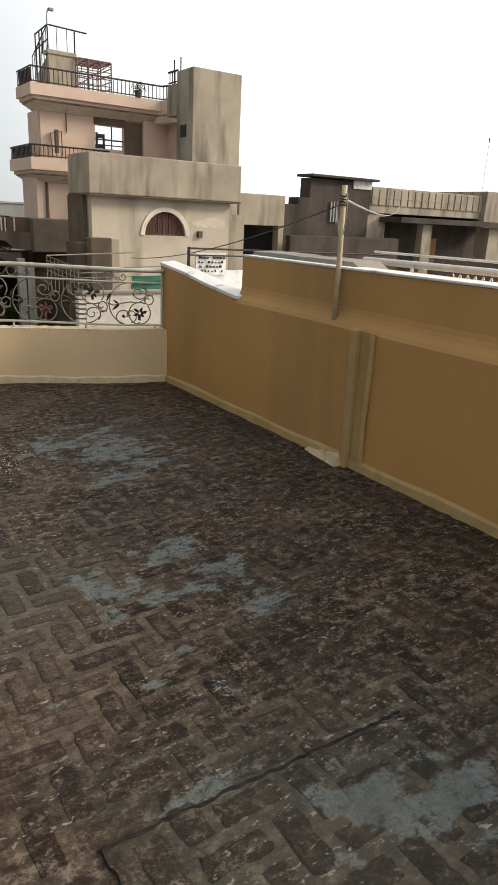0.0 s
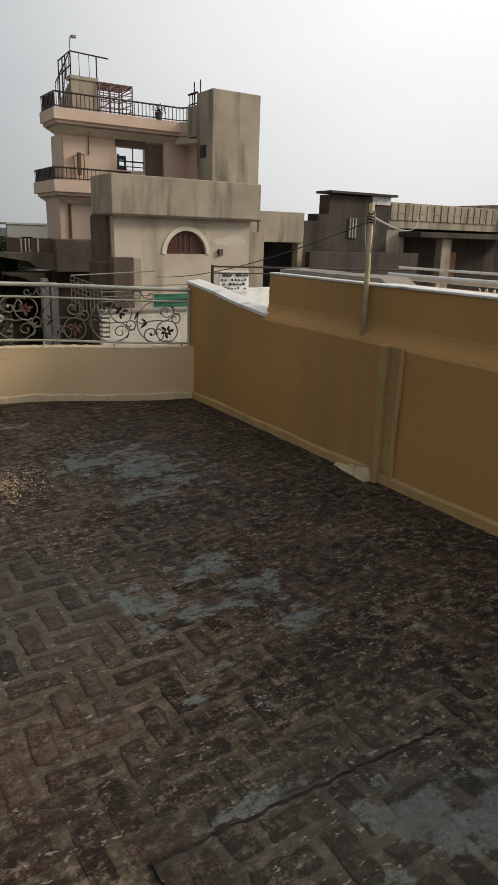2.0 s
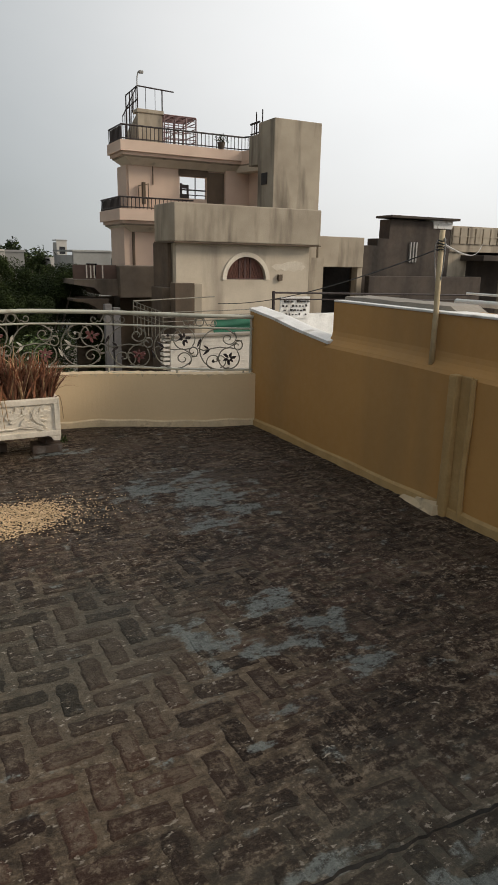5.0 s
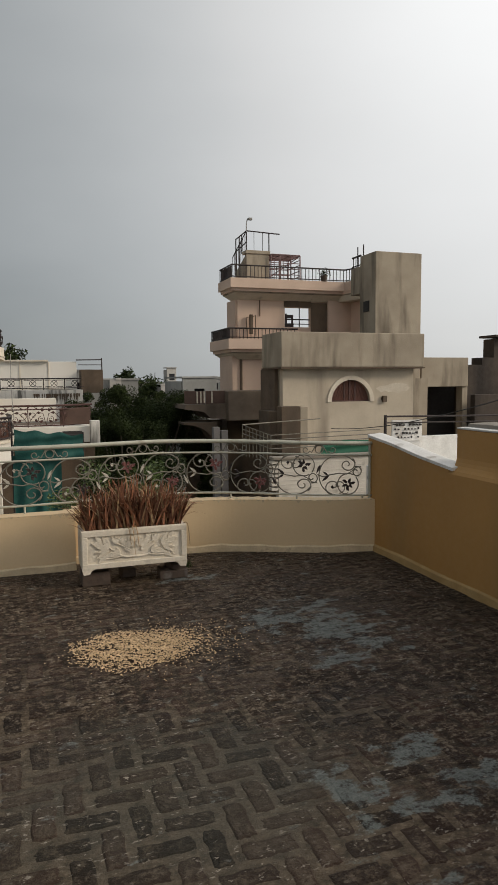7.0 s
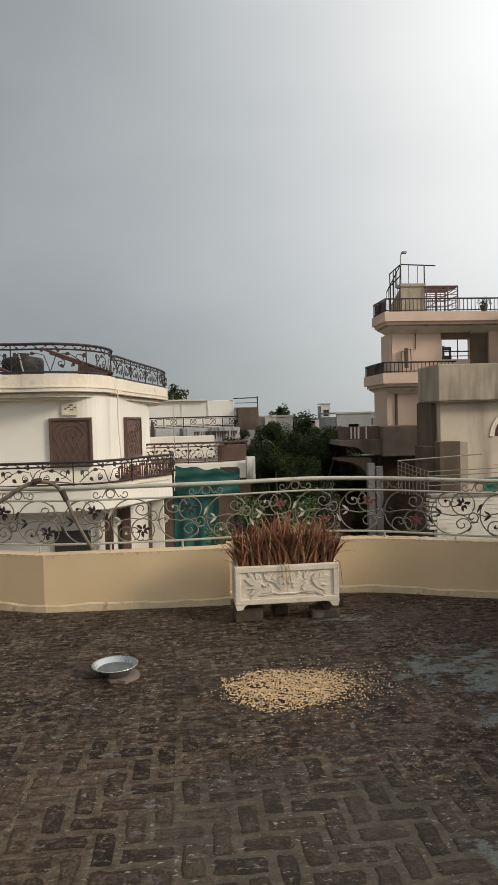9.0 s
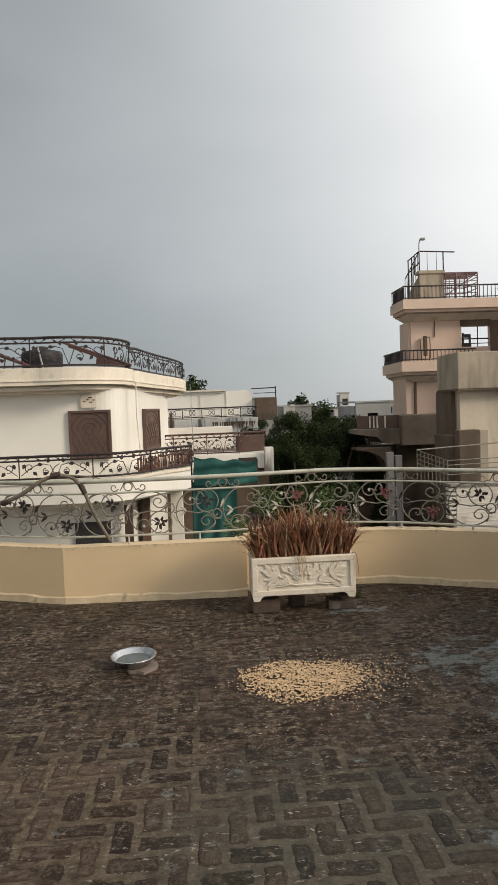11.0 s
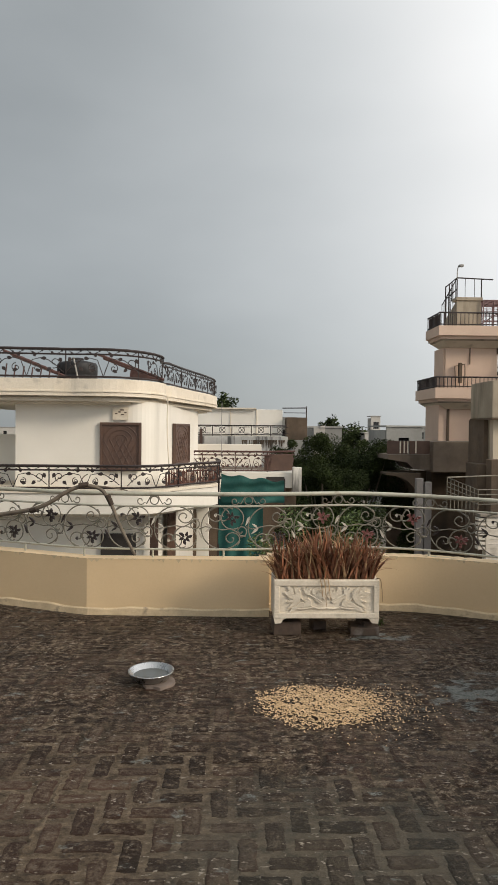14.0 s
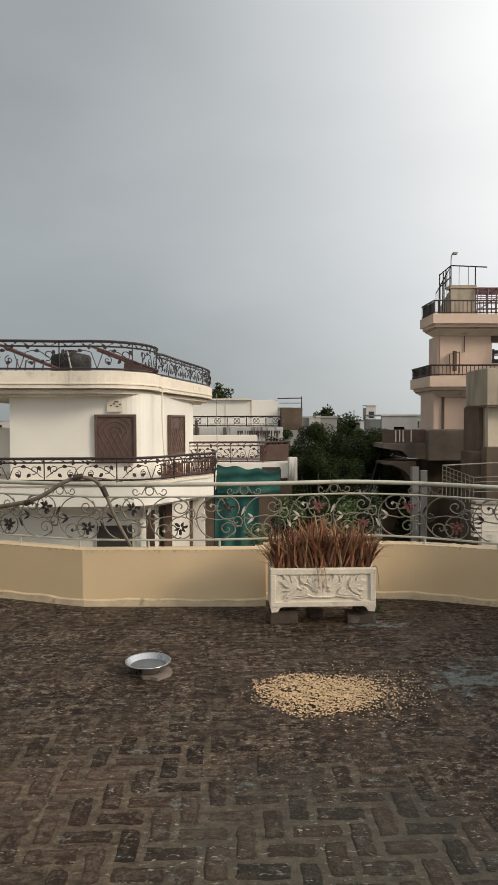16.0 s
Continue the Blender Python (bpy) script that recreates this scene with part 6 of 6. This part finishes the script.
# ---- trees and shrubs ----
def tree(name, at, height, spread, count, size, label, leaf="leaf_dark", seed=1, trunk_r=0.16, flat=0.7):
    """A tapered trunk, forking limbs and an uneven crown of many small leaves in clumps."""
    random.seed(seed)
    t = thing(name, label, "tree" if name == "tree" else "shrub", at=at)
    trunk_top = height * (0.45 if name == "tree" else 0.2)
    part("trunk", Shape().tube(rounded([(0, 0, 0), (0.1, 0.05, trunk_top * 0.5), (0.0, 0.1, trunk_top)], 2), trunk_r, 8, trunk_r * 0.6), "bark", t)
    tips = []
    limbs = Shape()
    for k in range(9):
        a = k * 2.4 + random.uniform(-0.4, 0.4)
        r, z = spread * random.uniform(0.35, 0.75), height * random.uniform(0.55, 0.88)
        end = Vector((r * math.cos(a), r * math.sin(a), z))
        mid = Vector((0, 0.1, trunk_top)).lerp(end, 0.5) + Vector((0, 0, -0.08 * height))
        limbs.tube(rounded([(0, 0.1, trunk_top * 0.95), tuple(mid), tuple(end)], 2), trunk_r * 0.45, 6, trunk_r * 0.12)
        tips.append(end)
    part("limbs", limbs, "bark", t)
    crown, clumps = Shape(), []
    for k in range(46):
        a, q = random.uniform(0, 6.283), math.sqrt(random.random())
        z = height * (1 - 0.42 * flat * random.random() ** 0.8 - 0.38 * q * q)
        clumps.append((Vector((spread * q * math.cos(a), spread * q * math.sin(a), z)), spread * random.uniform(0.14, 0.30)))
    clumps += [(p + Vector((0, 0, 0.1)), spread * 0.24) for p in tips]
    v, f = [], []
    for _ in range(count):
        c, r = random.choice(clumps)
        d = Vector((random.gauss(0, 1), random.gauss(0, 1), random.gauss(0, 0.75)))
        p = c + d.normalized() * r * random.random() ** 0.4
        a = Vector((random.gauss(0, 1), random.gauss(0, 1), random.gauss(0, 0.7))).normalized()
        b = a.cross(Vector((random.gauss(0, 1), random.gauss(0, 1), random.gauss(0, 1)))).normalized()
        s1, s2 = size * random.uniform(0.6, 1.3), size * random.uniform(0.25, 0.5)
        o = len(v)
        v += [p - a * s1, p + b * s2, p + a * s1, p - b * s2]
        f.append((o, o + 1, o + 2, o + 3))
    crown.v, crown.f = [tuple(q) for q in v], f
    part("crown", crown, leaf, t)
    return t


tree("tree", (5.5, 30.5, GROUND), 8.45, 2.7, 110000, 0.052, "broad dark green tree in the lane", seed=3)
tree("tree", (3.5, 26.5, GROUND), 8.1, 1.7, 60000, 0.045, "dark green tree beside the balcony house", seed=9)
tree("tree", (2.75, 31.5, GROUND), 8.5, 1.3, 36000, 0.045, "feathery dark green tree by a white wall", seed=12)
tree("tree", (8.25, 46.0, GROUND), 8.5, 1.3, 16000, 0.09, "dark green tree behind the lane", seed=15)
tree("tree", (13.0, 85.0, GROUND), 10.2, 2.6, 5000, 0.22, "distant round tree over the roofs", seed=18, flat=0.9)
tree("tree", (-1.0, 50.0, GROUND), 11.6, 2.0, 5000, 0.16, "distant tree behind white walls", seed=22)
tree("tree", (17.5, 100.0, GROUND), 9.0, 4.0, 4000, 0.25, "distant tree among pale houses", seed=25)
tree("shrub", (0.75, 12.0, GROUND), 6.9, 1.05, 20000, 0.036, "fresh green shrub growing below the railing", "leaf_mid", 28, 0.05)
tree("shrub", (1.9, 12.6, GROUND), 6.75, 0.95, 16000, 0.036, "fresh green shrub beside the lane", "leaf_mid", 33, 0.05)
tree("shrub", (2.7, 20.0, GROUND), 6.5, 1.7, 50000, 0.048, "dark green shrub in the lane's shade", "leaf_dark", 36, 0.08)

# ---- the far town ----
def far_house(x0, x1, y, z, depth, material, seed, label):
    """A far flat-roofed block with real window recesses and a roof parapet."""
    random.seed(seed)
    t = thing("far_house", label, "house", "houses of the far town")
    holes, n = [], max(1, int((x1 - x0) / 3.2))
    for k in range(2):
        for i in range(n):
            hx = x0 + (x1 - x0) * (i + 0.5) / n + random.uniform(-0.3, 0.3)
            hz = z - 2.2 - 3.1 * k
            if random.random() < 0.75:
                holes.append((hx - 0.5, hx + 0.5, hz, hz + 1.2))
    part("wall", pierced(x0, x1, GROUND, z, y, y + 0.3, holes), material, t)
    part("body", Shape().box(x0, y + 0.6, GROUND, x1, y + depth, z - 0.3), material, t)
    for h in holes:
        part("window", Shape().box(h[0], y + 0.22, h[2], h[1], y + 0.26, h[3]), "glass", t, "dark window")
    part("roof_edge", Shape().box(x0 - 0.1, y - 0.1, z, x1 + 0.1, y + depth, z + 0.15), material, t)
    return t


far_house(5.4, 9.8, 60, 1.68, 10, "far_wall", 1, "grey concrete house block in the middle distance")
far_house(7.9, 8.1, 59.5, 1.72, 1, "far_pale", 2, "pale house block in the middle distance")
far_house(4.6, 5.9, 62, 2.5, 6, "far_wall", 3, "narrow grey block on a roof")
far_house(19.0, 23.5, 95, 1.0, 8, "far_pale", 4, "distant pale flat-roofed house")
far_house(25.2, 26.9, 120, 3.85, 3, "far_pale", 5, "distant pale water tower block")
far_house(24.6, 29.0, 105, 1.1, 8, "far_pale", 6, "distant cream house with wide roof")
far_house(29.5, 36.0, 118, 2.1, 8, "far_wall", 7, "distant grey flat-roofed house")
far_house(24.8, 28.0, 80, 1.6, 6, "far_pale", 8, "distant peach wall over the lane")
far_house(14.3, 17.6, 62, 1.82, 8, "far_wall", 9, "dark grey flat roof over the lane")
random.seed(90)
for k in range(26):
    y = random.uniform(110, 320)
    x = random.uniform(-0.9, 1.1) * y
    w = random.uniform(6, 16)
    far_house(x, x + w, y, random.uniform(-1.0, 2.0), 10, random.choice(("far_wall", "far_pale")), 100 + k, "flat-roofed house of the far town")


# ---- the terrace's bricks ----
W, L, J = 0.112, 0.224, 0.024
OX, OY = 0.039, 0.079


def brick_mesh(seed, lx, ly):
    """A worn brick: ragged outline, chamfered edge, the face paler inside its rim. Returns the shape and, for each
    vertex, 1 in the middle or 0 at the rim.
    """
    random.seed(seed)
    a, b, n = lx / 2 - J / 2, ly / 2 - J / 2, 20
    a, b = a - random.uniform(0, 0.006), b - random.uniform(0, 0.006)
    base = []
    for i in range(n):
        t = 2 * math.pi * (i + 0.5) / n
        c, q = math.cos(t), math.sin(t)
        k = (abs(c) ** 14 + abs(q) ** 14) ** (-1 / 14)
        base.append((a * c * k + random.uniform(-0.006, 0.005), b * q * k + random.uniform(-0.006, 0.005)))
    rings = []
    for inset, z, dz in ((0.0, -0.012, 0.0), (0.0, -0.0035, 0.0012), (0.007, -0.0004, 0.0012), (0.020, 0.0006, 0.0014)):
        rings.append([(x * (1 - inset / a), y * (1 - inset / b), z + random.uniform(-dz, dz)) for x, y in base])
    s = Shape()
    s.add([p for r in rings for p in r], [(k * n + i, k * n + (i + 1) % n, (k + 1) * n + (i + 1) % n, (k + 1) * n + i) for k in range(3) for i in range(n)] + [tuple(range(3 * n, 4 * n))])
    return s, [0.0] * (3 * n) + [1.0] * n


def with_mid_face(me, mid_face):
    me.attributes.new("worn", "FLOAT", "POINT").data.foreach_set("value", mid_face)
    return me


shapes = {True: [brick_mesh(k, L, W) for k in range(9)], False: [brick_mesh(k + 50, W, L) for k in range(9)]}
meshes = {k: [with_mid_face(q.mesh("brick", M["brick"]), mid_face) for q, mid_face in v] for k, v in shapes.items()}
random.seed(77)
rest, rest_mid_face = Shape(), []
for gy in range(-38, 82):
    for gx in range(-50, 30):
        k = (gx - gy) % 4
        if k not in (0, 3):
            continue
        flat = k == 0
        x, y = OX + (gx + (1 if flat else 0.5)) * W, OY + (gy + (0.5 if flat else 1)) * W
        if x > WALL_X - 0.03 or y < -3.9 or x < -5.1:
            continue
        lim = 6.40 if x < 0.14 else 6.60 if x < 1.3 else 6.60 - (x - 1.3) * 0.36
        if x < -1.44:
            lim = 6.47 + (-1.44 - x) * 0.41
        if y > lim - 0.06:
            continue
        dz, tilt, turn = random.uniform(-0.0012, 0.0014), random.uniform(-0.35, 0.35), random.uniform(-0.8, 0.8)
        pick = random.randrange(9)
        m = pose(x, y, dz, tilt, random.uniform(-0.5, 0.5), turn)
        if 2.45 < y < 3.95 and -1.8 < x < 2.35:
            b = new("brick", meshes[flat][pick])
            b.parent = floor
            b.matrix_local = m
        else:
            q, mid_face = shapes[flat][pick]
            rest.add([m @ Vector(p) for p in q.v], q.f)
            rest_mid_face += mid_face
paving = part("brick_paving", rest, "brick", floor, "dark bricks laid in herringbone", kind="stuff")
with_mid_face(paving.data, rest_mid_face)
